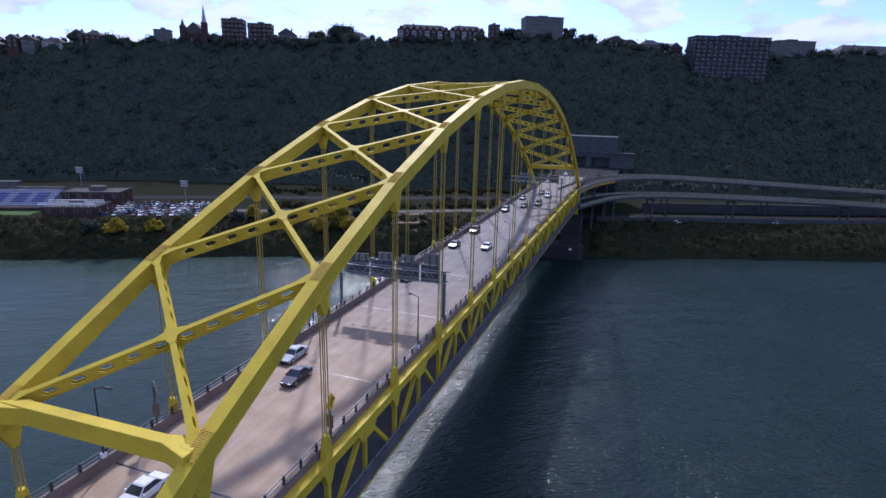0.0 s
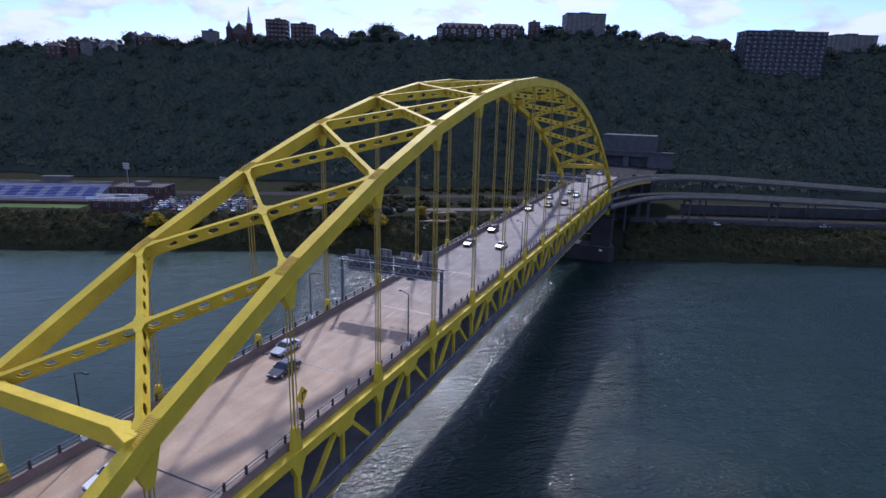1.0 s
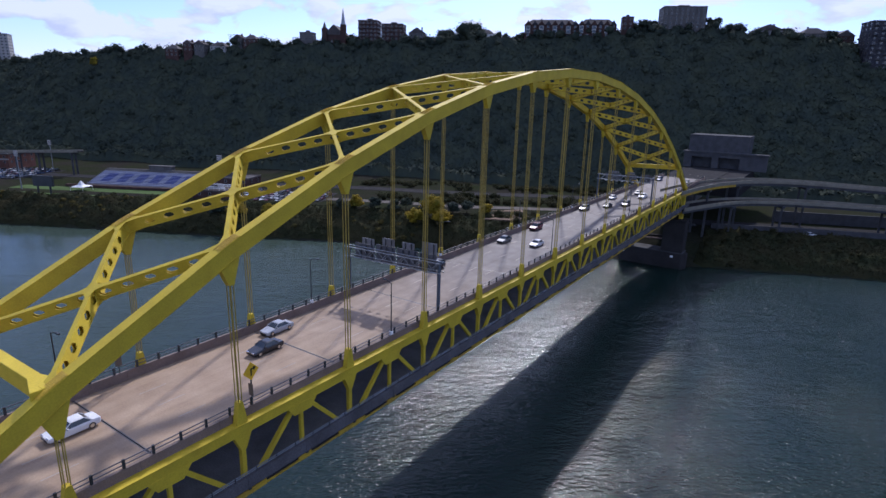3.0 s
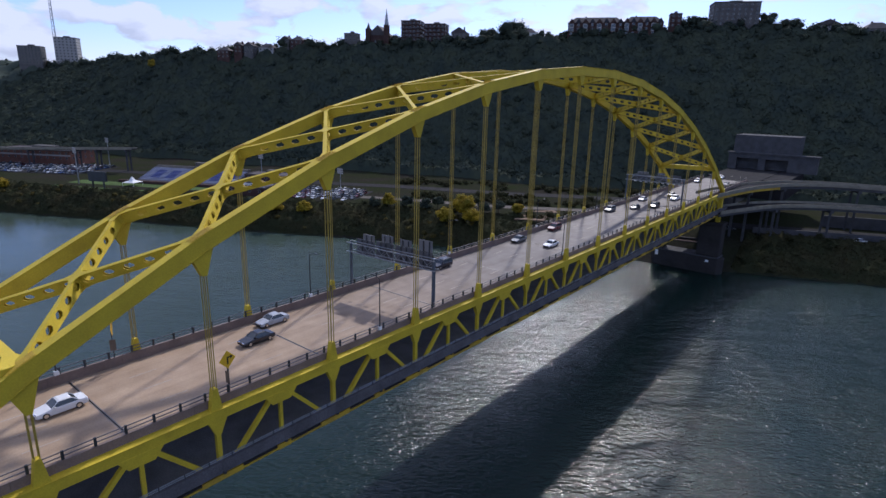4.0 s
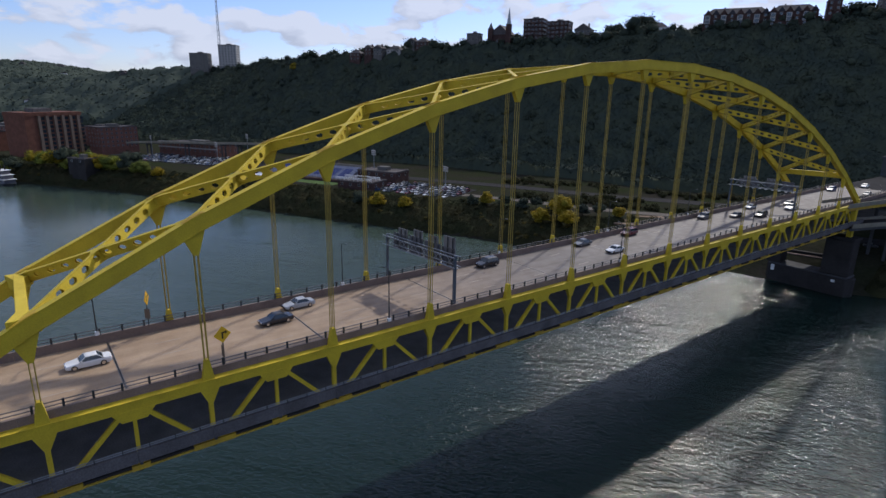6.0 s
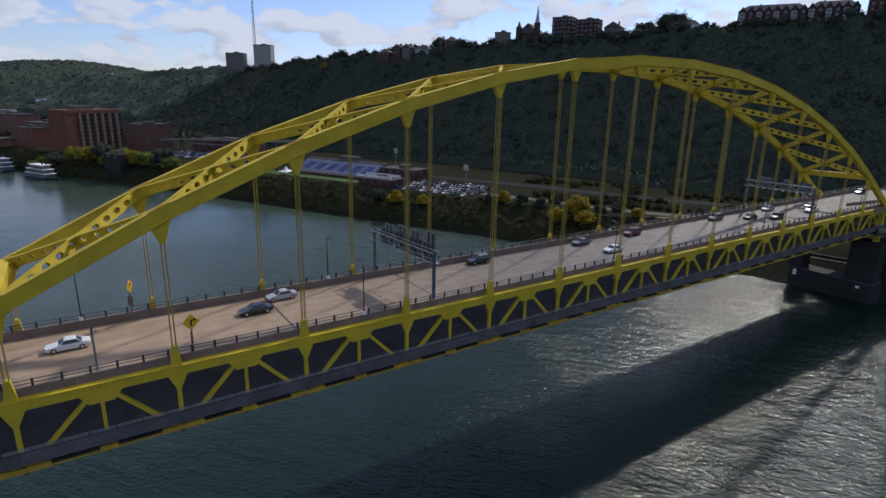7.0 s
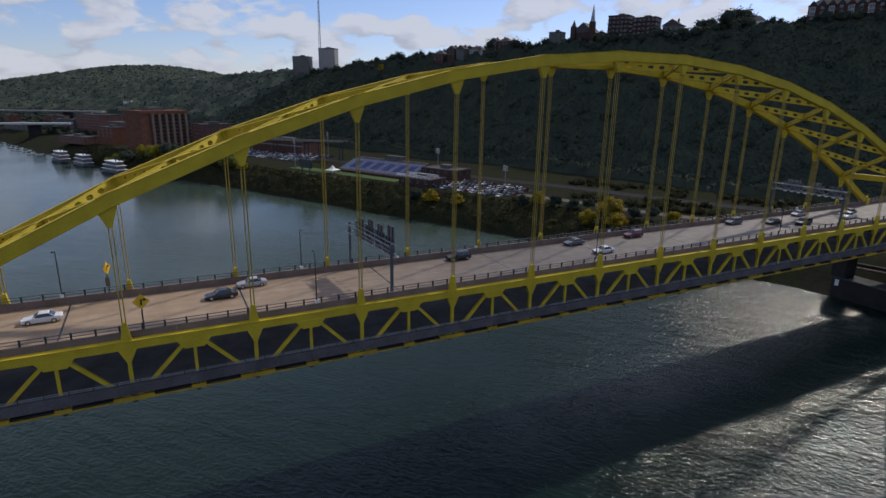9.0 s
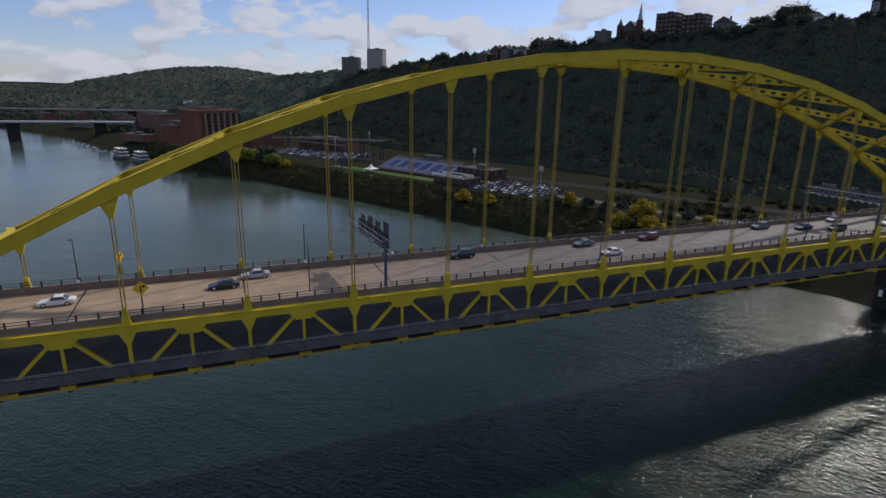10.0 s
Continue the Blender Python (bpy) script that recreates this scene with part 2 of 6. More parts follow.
def water_material():
    m = bpy.data.materials.new("river_water")
    m.use_nodes = True
    n, l = m.node_tree.nodes, m.node_tree.links
    b = n["Principled BSDF"]
    b.inputs["Roughness"].default_value, b.inputs["IOR"].default_value = 0.10, 1.33
    b.inputs["Specular IOR Level"].default_value = 0.31
    geo = n.new("ShaderNodeNewGeometry")
    # gusts: calmer and rougher patches
    gust = n.new("ShaderNodeTexNoise")
    gust.inputs["Scale"].default_value, gust.inputs["Detail"].default_value = 0.02, 3.0
    l.new(geo.outputs["Position"], gust.inputs["Vector"])
    wind = n.new("ShaderNodeMapRange")
    wind.interpolation_type = "SMOOTHSTEP"
    for key, v in (("From Min", 0.36), ("From Max", 0.62), ("To Min", 0.9), ("To Max", 1.5)):
        wind.inputs[key].default_value = v
    l.new(gust.outputs[0], wind.inputs["Value"])
    # calmer up the river
    sep = n.new("ShaderNodeSeparateXYZ")
    l.new(geo.outputs["Position"], sep.inputs[0])
    reach = n.new("ShaderNodeMapRange")
    for key, v in (("From Min", -230.0), ("From Max", -25.0), ("To Min", 0.14), ("To Max", 1.0)):
        reach.inputs[key].default_value = v
    l.new(sep.outputs[0], reach.inputs["Value"])
    force = n.new("ShaderNodeMath")
    force.operation = "MULTIPLY"
    l.new(wind.outputs[0], force.inputs[0])
    # up-river sky reflection, put into the base colour as lighter grey-green
    sheen_reach = n.new("ShaderNodeMapRange")
    sheen_reach.interpolation_type = "SMOOTHSTEP"
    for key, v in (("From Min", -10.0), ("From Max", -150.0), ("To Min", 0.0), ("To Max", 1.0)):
        sheen_reach.inputs[key].default_value = v
    l.new(sep.outputs[0], sheen_reach.inputs["Value"])
    sheen_mix = n.new("ShaderNodeMix")
    sheen_mix.data_type = "RGBA"
    sheen_mix.inputs[6].default_value, sheen_mix.inputs[7].default_value = (0.008, 0.020, 0.016, 1), (0.046, 0.066, 0.052, 1)
    l.new(sheen_reach.outputs[0], sheen_mix.inputs[0])
    l.new(sheen_mix.outputs[2], b.inputs["Base Color"])
    # and rougher down the river
    down = n.new("ShaderNodeMapRange")
    for key, v in (("From Min", 10.0), ("From Max", 70.0), ("To Min", 1.0), ("To Max", 1.7)):
        down.inputs[key].default_value = v
    l.new(sep.outputs[0], down.inputs["Value"])
    both = n.new("ShaderNodeMath")
    both.operation = "MULTIPLY"
    l.new(reach.outputs[0], both.inputs[0])
    l.new(down.outputs[0], both.inputs[1])
    l.new(both.outputs[0], force.inputs[1])
    prev = None
    for scale, stretch, dist in ((0.17, 2.8, 0.42), (0.60, 1.8, 0.28), (1.6, 1.6, 0.21), (3.8, 1.3, 0.03)):
        mp = n.new("ShaderNodeMapping")
        mp.vector_type = "TEXTURE"
        mp.inputs["Rotation"].default_value = (0, 0, radians(38))
        mp.inputs["Scale"].default_value = (stretch / scale, 1 / scale, 1 / scale)
        l.new(geo.outputs["Position"], mp.inputs["Vector"])
        t = n.new("ShaderNodeTexNoise")
        t.inputs["Scale"].default_value, t.inputs["Detail"].default_value = 1.0, 3.0
        l.new(mp.outputs[0], t.inputs["Vector"])
        bp = n.new("ShaderNodeBump")
        bp.inputs["Strength"].default_value, bp.inputs["Distance"].default_value = 1.0, dist
        swell = n.new("ShaderNodeMath")
        swell.operation = "MULTIPLY"
        l.new(t.outputs[0], swell.inputs[0])
        l.new(force.outputs[0], swell.inputs[1])
        l.new(swell.outputs[0], bp.inputs["Height"])
        if prev:
            l.new(prev.outputs[0], bp.inputs["Normal"])
        prev = bp
    l.new(prev.outputs[0], b.inputs["Normal"])
    return m


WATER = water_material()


# ---- mesh helpers ----
def box(bm, x0, x1, y0, y1, z0, z1):
    v = [bm.verts.new(p) for p in ((x0, y0, z0), (x1, y0, z0), (x1, y1, z0), (x0, y1, z0), (x0, y0, z1), (x1, y0, z1), (x1, y1, z1), (x0, y1, z1))]
    for f in ((3, 2, 1, 0), (4, 5, 6, 7), (0, 1, 5, 4), (1, 2, 6, 5), (2, 3, 7, 6), (3, 0, 4, 7)):
        bm.faces.new([v[k] for k in f])


def beam(bm, p, q, w, h, up=(0, 0, 1)):
    """A square bar from p to q, w wide and h deep."""
    p, q = Vector(p), Vector(q)
    d = (q - p).normalized()
    s = d.cross(Vector(up)).normalized()
    u = s.cross(d)
    v = [bm.verts.new(e + s * (a * w / 2) + u * (c * h / 2)) for e in (p, q) for a, c in ((-1, -1), (1, -1), (1, 1), (-1, 1))]
    for f in ((0, 1, 2, 3), (7, 6, 5, 4), (1, 0, 4, 5), (2, 1, 5, 6), (3, 2, 6, 7), (0, 3, 7, 4)):
        bm.faces.new([v[k] for k in f])


def rod(bm, p, q, r, r2=None, n=8):
    p, q = Vector(p), Vector(q)
    d = (q - p).normalized()
    s = d.cross(Vector((0.31, 0.95, 0.1)) if abs(d.z) > 0.9 else Vector((0, 0, 1))).normalized()
    u = s.cross(d)
    r2 = r if r2 is None else r2
    ring = [[bm.verts.new(e + (s * math.cos(k * math.tau / n) + u * math.sin(k * math.tau / n)) * rr) for k in range(n)] for e, rr in ((p, r), (q, r2))]
    for k in range(n):
        bm.faces.new((ring[0][k], ring[0][(k + 1) % n], ring[1][(k + 1) % n], ring[1][k]))
    bm.faces.new(ring[0][::-1])
    bm.faces.new(ring[1])


def prism(bm, outline, axis, a, b):
    """An outline of two coordinates, drawn out along an axis from a to b."""
    def at(u, v, w):
        return {"x": (w, u, v), "y": (u, w, v), "z": (u, v, w)}[axis]
    lo = [bm.verts.new(at(u, v, a)) for u, v in outline]
    hi = [bm.verts.new(at(u, v, b)) for u, v in outline]
    n = len(outline)
    bm.faces.new(lo[::-1])
    bm.faces.new(hi)
    for k in range(n):
        bm.faces.new((lo[k], lo[(k + 1) % n], hi[(k + 1) % n], hi[k]))


def finish(bm, name, mat, bevel=0.0):
    if bevel:
        bmesh.ops.bevel(bm, geom=list(bm.edges), offset=bevel, segments=1, affect="EDGES", profile=0.7)
    bmesh.ops.recalc_face_normals(bm, faces=list(bm.faces))
    me = bpy.data.meshes.new(name)
    bm.to_mesh(me)
    bm.free()
    me.materials.append(mat)
    return me


def part(name, bm, mat, parent, label="", at=None, bevel=0.0):
    """One mesh object under a thing or a part; bm may be a mesh that others share."""
    me = bm if isinstance(bm, bpy.types.Mesh) else finish(bm, name, mat, bevel)
    ob = new(name, me)
    ob.parent = parent
    if at is not None:
        ob.matrix_basis = at
    if label:
        ob["label"] = label
    return ob


def thing(name, label, category, group="", kind="", at=None):
    ob = new(name)
    if at is not None:
        ob.matrix_basis = at
    return tagged(ob, label, category, group, kind)


def single(name, bm, mat, label, category, group="", kind="", at=None, bevel=0.0):
    me = bm if isinstance(bm, bpy.types.Mesh) else finish(bm, name, mat, bevel)
    ob = new(name, me)
    if at is not None:
        ob.matrix_basis = at
    return tagged(ob, label, category, group, kind)


def B():
    return bmesh.new()


def sheet(name, verts, faces, mat):
    me = bpy.data.meshes.new(name)
    me.from_pydata(verts, [], faces)
    me.materials.append(mat)
    me.update()
    return me

# ---- river, land and hills ----
WATER_Z = -7.5
SHORE = np.array([(-3600, -1700), (-1500, -560), (-766, -120), (-690, -82), (-582, -42), (-476, 0), (-412, 28), (-358, 62), (-318, 88), (-273, 111), (-236, 131), (-180, 159),
                  (-131, 187), (-80, 209), (-38, 236), (0, 247), (19, 255), (54, 270), (129, 300), (400, 430), (3600, 1900)], float)


def inland(x, y):
    """Distance from the far shore, positive on the land."""
    best = np.full(np.shape(x), 1e9)
    sign = np.ones(np.shape(x))
    for a, b in zip(SHORE[:-1], SHORE[1:]):
        d = b - a
        u = np.clip(((x - a[0]) * d[0] + (y - a[1]) * d[1]) / (d @ d), 0, 1)
        vx, vy = x - a[0] - u * d[0], y - a[1] - u * d[1]
        dist = np.hypot(vx, vy)
        near = dist < best
        best = np.where(near, dist, best)
        sign = np.where(near, np.where(d[0] * vy - d[1] * vx > 0, 1, -1), sign)
    return best * sign


RIDGE_X = [-3600, -1400, -1000, -900, -840, -770, -670, -565, -530, -480, -430, -397, -366, -344, -322, -266, -245, -224, -172, -135, -99, -77, -46, -19, 11, 37, 52, 117, 205, 600, 3600]
RIDGE_Z = [20, 30, 60, 70, 73, 75, 75, 79.5, 81, 84, 86, 88.5, 90.5, 91.5, 91, 92, 93, 94.5, 99, 100, 102, 105, 104, 101, 98, 96, 95, 94, 100, 104, 104]


def wobble(x, y, s, k=0.0):
    return np.sin(x / s + 1.3 * np.sin(y / s * 0.7 + k)) * np.cos(y / s * 1.1 + 0.9 * np.sin(x / s * 0.8 - k))


def height(x, y):
    d = inland(x, y)
    far = np.interp(x, [-900, -700, -500, -350, 500], [340, 335, 262, 250, 240])
    foot = np.interp(x, [-700, -450, -200, -60, 60, 400], [185, 175, 150, 138, 130, 130])
    top = np.interp(x, RIDGE_X, RIDGE_Z)
    bank = np.interp(d, [-60, -6, 0, 8, 22], [-12, -9, -7.5, -2, 3])
    u = np.clip((d - foot) / (far - foot), 0, 1)
    rise = u ** 1.2 * (top - 3)
    z = bank + rise + np.where(d > far, (d - far) * 0.01, 0)
    z = z + np.clip((d - 110) / 60, 0, 1) * (1 - np.clip((u - 0.75) / 0.25, 0, 1)) * (2.2 * wobble(x, y, 23.0) + 3.0 * wobble(x, y, 61.0, 2.0))
    # distant hills up the valley, and the low bank behind the camera
    z = z + np.where(d > 0, 74 * np.exp(-((x + 1750) / 420) ** 2 - ((y - 60) / 330) ** 2), 0)
    z = z + np.where(d > 0, 48 * np.exp(-((x + 3000) / 700) ** 2 - ((y + 750) / 600) ** 2), 0)
    z = np.where(d < -330, np.interp(d, [-420, -372, -360, -330], [4, 3, -4, -12]), z)
    return z


def ground_z(x, y):
    return float(height(np.array([float(x)]), np.array([float(y)]))[0])


def spaced(lo, hi, parts):
    out = []
    for a, b, step in parts:
        out += list(np.arange(a, b, step))
    return np.array([lo] + out + [hi], float)


gx = spaced(-4800, 4800, [(-4400, -1000, 100), (-1000, -500, 14), (-500, 260, 7), (260, 600, 20), (600, 4400, 200)])
gy = spaced(-4800, 4800, [(-4400, -500, 150), (-500, 0, 22), (0, 640, 7), (640, 1000, 24), (1000, 4400, 200)])
GX, GY = np.meshgrid(gx, gy)
GZ = height(GX, GY)
nx, ny = len(gx), len(gy)
idx = np.arange(nx * ny).reshape(ny, nx)
quads = np.stack([idx[:-1, :-1], idx[:-1, 1:], idx[1:, 1:], idx[1:, :-1]], -1).reshape(-1, 4)
land = sheet("ground", np.stack([GX, GY, GZ], -1).reshape(-1, 3).tolist(), quads.tolist(), GROUND)
for p in land.polygons:
    p.use_smooth = True
tagged(new("ground", land), "earth banks, flats and steep hills along the river", "ground", kind="structure")
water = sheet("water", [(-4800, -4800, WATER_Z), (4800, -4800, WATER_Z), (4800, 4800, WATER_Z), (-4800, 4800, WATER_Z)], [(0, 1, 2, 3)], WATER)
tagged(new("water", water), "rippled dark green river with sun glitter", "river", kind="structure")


def foliage(name, centres, radii, leaves, size, mat, seed, flat=0.8, loose=1.0):
    """Many crowns in one mesh: a rough core and loose leaf clumps round it."""
    rng = np.random.default_rng(seed)
    n = len(centres)
    centres, radii = np.asarray(centres, float), np.asarray(radii, float)
    # leaf clumps on an uneven ellipsoid
    dirs = rng.normal(size=(n, leaves, 3))
    dirs /= np.linalg.norm(dirs, axis=2, keepdims=True)
    dirs[:, :, 2] = np.where(dirs[:, :, 2] < -0.45, -dirs[:, :, 2], dirs[:, :, 2])
    lump = 0.92 - 0.2 * loose + (0.1 + 0.2 * loose) * np.sin(dirs[:, :, 0] * 4 + rng.uniform(0, 6, (n, 1))) * np.cos(dirs[:, :, 1] * 4 + rng.uniform(0, 6, (n, 1))) + rng.uniform(-0.08 - 0.12 * loose, 0.16 + 0.26 * loose, (n, leaves))
    scale = np.array([1, 1, flat])
    pos = centres[:, None, :] + dirs * lump[..., None] * radii[:, None, None] * scale
    nrm = dirs * 0.6 + np.array([0, 0, 0.5]) + rng.normal(scale=0.3, size=dirs.shape)
    nrm /= np.linalg.norm(nrm, axis=2, keepdims=True)
    tmp = rng.normal(size=dirs.shape)
    u = np.cross(nrm, tmp)
    u /= np.linalg.norm(u, axis=2, keepdims=True)
    v = np.cross(nrm, u)
    s = size * rng.uniform(0.55, 1.25, (n, leaves, 1)) * np.sqrt(radii / radii.mean())[:, None, None]
    c = [pos + u * s * a + v * s * b * 0.75 for a, b in ((-1, -0.3), (0.2, -1), (1, 0.25), (-0.15, 1))]
    verts = np.stack(c, 2).reshape(-1, 3)
    # icosahedron cores
    g = (1 + 5 ** 0.5) / 2
    ico = np.array([(-1, g, 0), (1, g, 0), (-1, -g, 0), (1, -g, 0), (0, -1, g), (0, 1, g), (0, -1, -g), (0, 1, -g), (g, 0, -1), (g, 0, 1), (-g, 0, -1), (-g, 0, 1)]) / 1.9
    tri = np.array([(0, 11, 5), (0, 5, 1), (0, 1, 7), (0, 7, 10), (0, 10, 11), (1, 5, 9), (5, 11, 4), (11, 10, 2), (10, 7, 6), (7, 1, 8), (3, 9, 4), (3, 4, 2), (3, 2, 6), (3, 6, 8), (3, 8, 9), (4, 9, 5), (2, 4, 11), (6, 2, 10), (8, 6, 7), (9, 8, 1)])
    core = centres[:, None, :] + ico[None] * scale * radii[:, None, None] * rng.uniform(0.78 - 0.28 * loose, 1.0 - 0.15 * loose, (n, 12, 1))
    q = n * leaves
    qv = np.arange(q * 4)
    tv = (q * 4 + (np.arange(n) * 12)[:, None, None] + tri[None]).reshape(-1)
    me = bpy.data.meshes.new(name)
    allv = np.concatenate([verts, core.reshape(-1, 3)])
    me.vertices.add(len(allv))
    me.vertices.foreach_set("co", allv.astype(np.float32).ravel())
    me.loops.add(len(qv) + len(tv))
    me.loops.foreach_set("vertex_index", np.concatenate([qv, tv]).astype(np.int32))
    me.polygons.add(q + len(tv) // 3)
    starts = np.concatenate([np.arange(q) * 4, q * 4 + np.arange(len(tv) // 3) * 3])
    me.polygons.foreach_set("loop_start", starts.astype(np.int32))
    me.update(calc_edges=True)
    me.validate()
    me.materials.append(mat)
    return me


def wooded(xs, ys, d0, d1):
    """Where the hill's woods stand: from the foot to behind the ridge."""
    d = inland(xs, ys)
    far = np.interp(xs, [-900, -700, -500, -350, 500], [340, 335, 262, 250, 240])
    foot = np.interp(xs, [-700, -450, -200, -60, 60, 400], [185, 175, 150, 138, 130, 130])
    # the tunnel's mouth, its road and the footprint of the slab stay free
    su, sv = (xs - 78) * 0.914 + (ys - 540) * 0.407, (ys - 540) * 0.914 - (xs - 78) * 0.407
    free = ((xs > -34) & (xs < 26) & (ys < 352)) | ((abs(su) < 34) & (abs(sv) < 11))
    return (d > foot + d0) & (d < far + d1) & ~free


crown_rng = np.random.default_rng(5)
CROWNS = crown_rng.uniform(0, 1, (64, 64, 4))


def canopy_z(x, y, CELL=6.2, amp=1.0, lift=2.6):
    """Top of the woods: soft domes of crowns of uneven height over the slope."""
    cx, cy = np.floor(x / CELL).astype(int), np.floor(y / CELL).astype(int)
    total = np.zeros(np.shape(x))
    for ox in (-1, 0, 1):
        for oy in (-1, 0, 1):
            c = CROWNS[(cx + ox) % 64, (cy + oy) % 64]
            px, py = (cx + ox + c[..., 0]) * CELL, (cy + oy + c[..., 1]) * CELL
            r = (0.55 + 0.42 * c[..., 2]) * CELL
            q = 3.6 * c[..., 3] ** 1.5 + 4.2 * (1 - ((x - px) ** 2 + (y - py) ** 2) / r ** 2)
            total += np.exp(1.1 * np.clip(q, -4, 9))
    return height(x, y) + lift + amp * (np.log(total + 1.0) / 1.1 * 0.85 - 1.5 + 1.2 * wobble(x, y, 13.0, 0.5))


def canopy(name, leaves, size, mat, seed, where, top, xr, yr, step):
    """One closed roof of foliage with loose leaf clumps all over it."""
    rng = np.random.default_rng(seed)
    xs, ys = np.meshgrid(np.arange(*xr, step), np.arange(*yr, step))
    ok = where(xs, ys)
    zs = np.where(ok, top(xs, ys), height(xs, ys) - 0.5)
    num = np.arange(xs.size).reshape(xs.shape)
    any_ok = ok[:-1, :-1] | ok[:-1, 1:] | ok[1:, 1:] | ok[1:, :-1]
    quad = np.stack([num[:-1, :-1], num[:-1, 1:], num[1:, 1:], num[1:, :-1]], -1)[any_ok]
    used = np.unique(quad)
    remap = np.zeros(xs.size, int)
    remap[used] = np.arange(len(used))
    base = np.stack([xs.ravel(), ys.ravel(), zs.ravel()], 1)[used]
    quad = remap[quad]
    # leaf clumps
    spots = np.stack([xs[ok], ys[ok]], 1)[rng.integers(0, int(ok.sum()), leaves)] + rng.uniform(-0.6, 0.6, (leaves, 2)) * step
    lx, ly = spots[:, 0], spots[:, 1]
    lz = top(lx, ly)
    nrm = np.stack([lz - top(lx + 0.5, ly), lz - top(lx, ly + 0.5), np.full(leaves, 0.5)], 1)
    nrm /= np.linalg.norm(nrm, axis=1, keepdims=True)
    pos = np.stack([lx, ly, lz], 1) + nrm * rng.uniform(-0.2, 0.6, (leaves, 1)) * size
    nrm = nrm + rng.normal(scale=0.4, size=nrm.shape)
    u = np.cross(nrm, rng.normal(size=nrm.shape))
    u /= np.linalg.norm(u, axis=1, keepdims=True)
    v = np.cross(nrm, u)
    v /= np.linalg.norm(v, axis=1, keepdims=True)
    s = size * rng.uniform(0.5, 1.3, (leaves, 1))
    corner = np.stack([pos + u * s * a + v * s * b * 0.75 for a, b in ((-1, -0.3), (0.2, -1), (1, 0.25), (-0.15, 1))], 1).reshape(-1, 3)
    verts = np.concatenate([base, corner]).astype(np.float32)
    loops = np.concatenate([quad.ravel(), len(base) + np.arange(leaves * 4)]).astype(np.int32)
    me = bpy.data.meshes.new(name)
    me.vertices.add(len(verts))
    me.vertices.foreach_set("co", verts.ravel())
    me.loops.add(len(loops))
    me.loops.foreach_set("vertex_index", loops)
    me.polygons.add(len(loops) // 4)
    me.polygons.foreach_set("loop_start", np.arange(0, len(loops), 4).astype(np.int32))
    me.polygons.foreach_set("use_smooth", np.arange(len(loops) // 4) < len(quad))
    me.update(calc_edges=True)
    me.validate()
    me.materials.append(mat)
    return me


tagged(new("hillside_trees", canopy("hillside_trees", 330000, 0.75, LEAF, 11, lambda x, y: wooded(x, y, -16, 26), canopy_z, (-760, 421), (60, 780), 2.1)), "dense dark green woods on the steep shaded hillside", "trees", kind="stuff")

# taller crowns that stand out of the woods, and a fringe along the ridge
ex, ey = crown_rng.uniform(-760, 420, 16000), crown_rng.uniform(60, 780, 16000)
ed = inland(ex, ey) - np.interp(ex, [-900, -700, -500, -350, 500], [340, 335, 262, 250, 240])
keep = wooded(ex, ey, -8, 24) & ((crown_rng.uniform(0, 1, ex.shape) < 0.28) | (abs(ed - 2) < 9))
ex, ey = ex[keep], ey[keep]
er = crown_rng.uniform(1.7, 4.0, ex.shape)
ed = inland(ex, ey) - np.interp(ex, [-900, -700, -500, -350, 500], [340, 335, 262, 250, 240])
er = np.where((ed > -3) & (wobble(ex, ey, 17.0, 0.7) > 0.05), er * 1.45, er)
me = foliage("emergent_trees", np.stack([ex, ey, canopy_z(ex, ey) + er * np.where(ed > -3, 0.45, 0.1)], 1), er, 70, 0.62, LEAF, 12, 0.9, 0.7)
tagged(new("emergent_trees", me), "taller rounded tree crowns standing out of the wooded hillside", "trees", kind="stuff")

# ---- the arch bridge ----
PANEL, WIDE = 15.24, 18.2
CROWN, BOW, MID = 60.4, 0.00275, 129.54
SIDES = (0.0, -WIDE)


def rib_top(i, sx=0.0):
    return (CROWN if sx > -1 else CROWN - 0.45) - BOW * (i * PANEL - MID) ** 2


def plate_tip(i, sx=0.0):
    return (57.05 if sx > -1 else 56.75) - 0.00284 * (i * PANEL - MID) ** 2


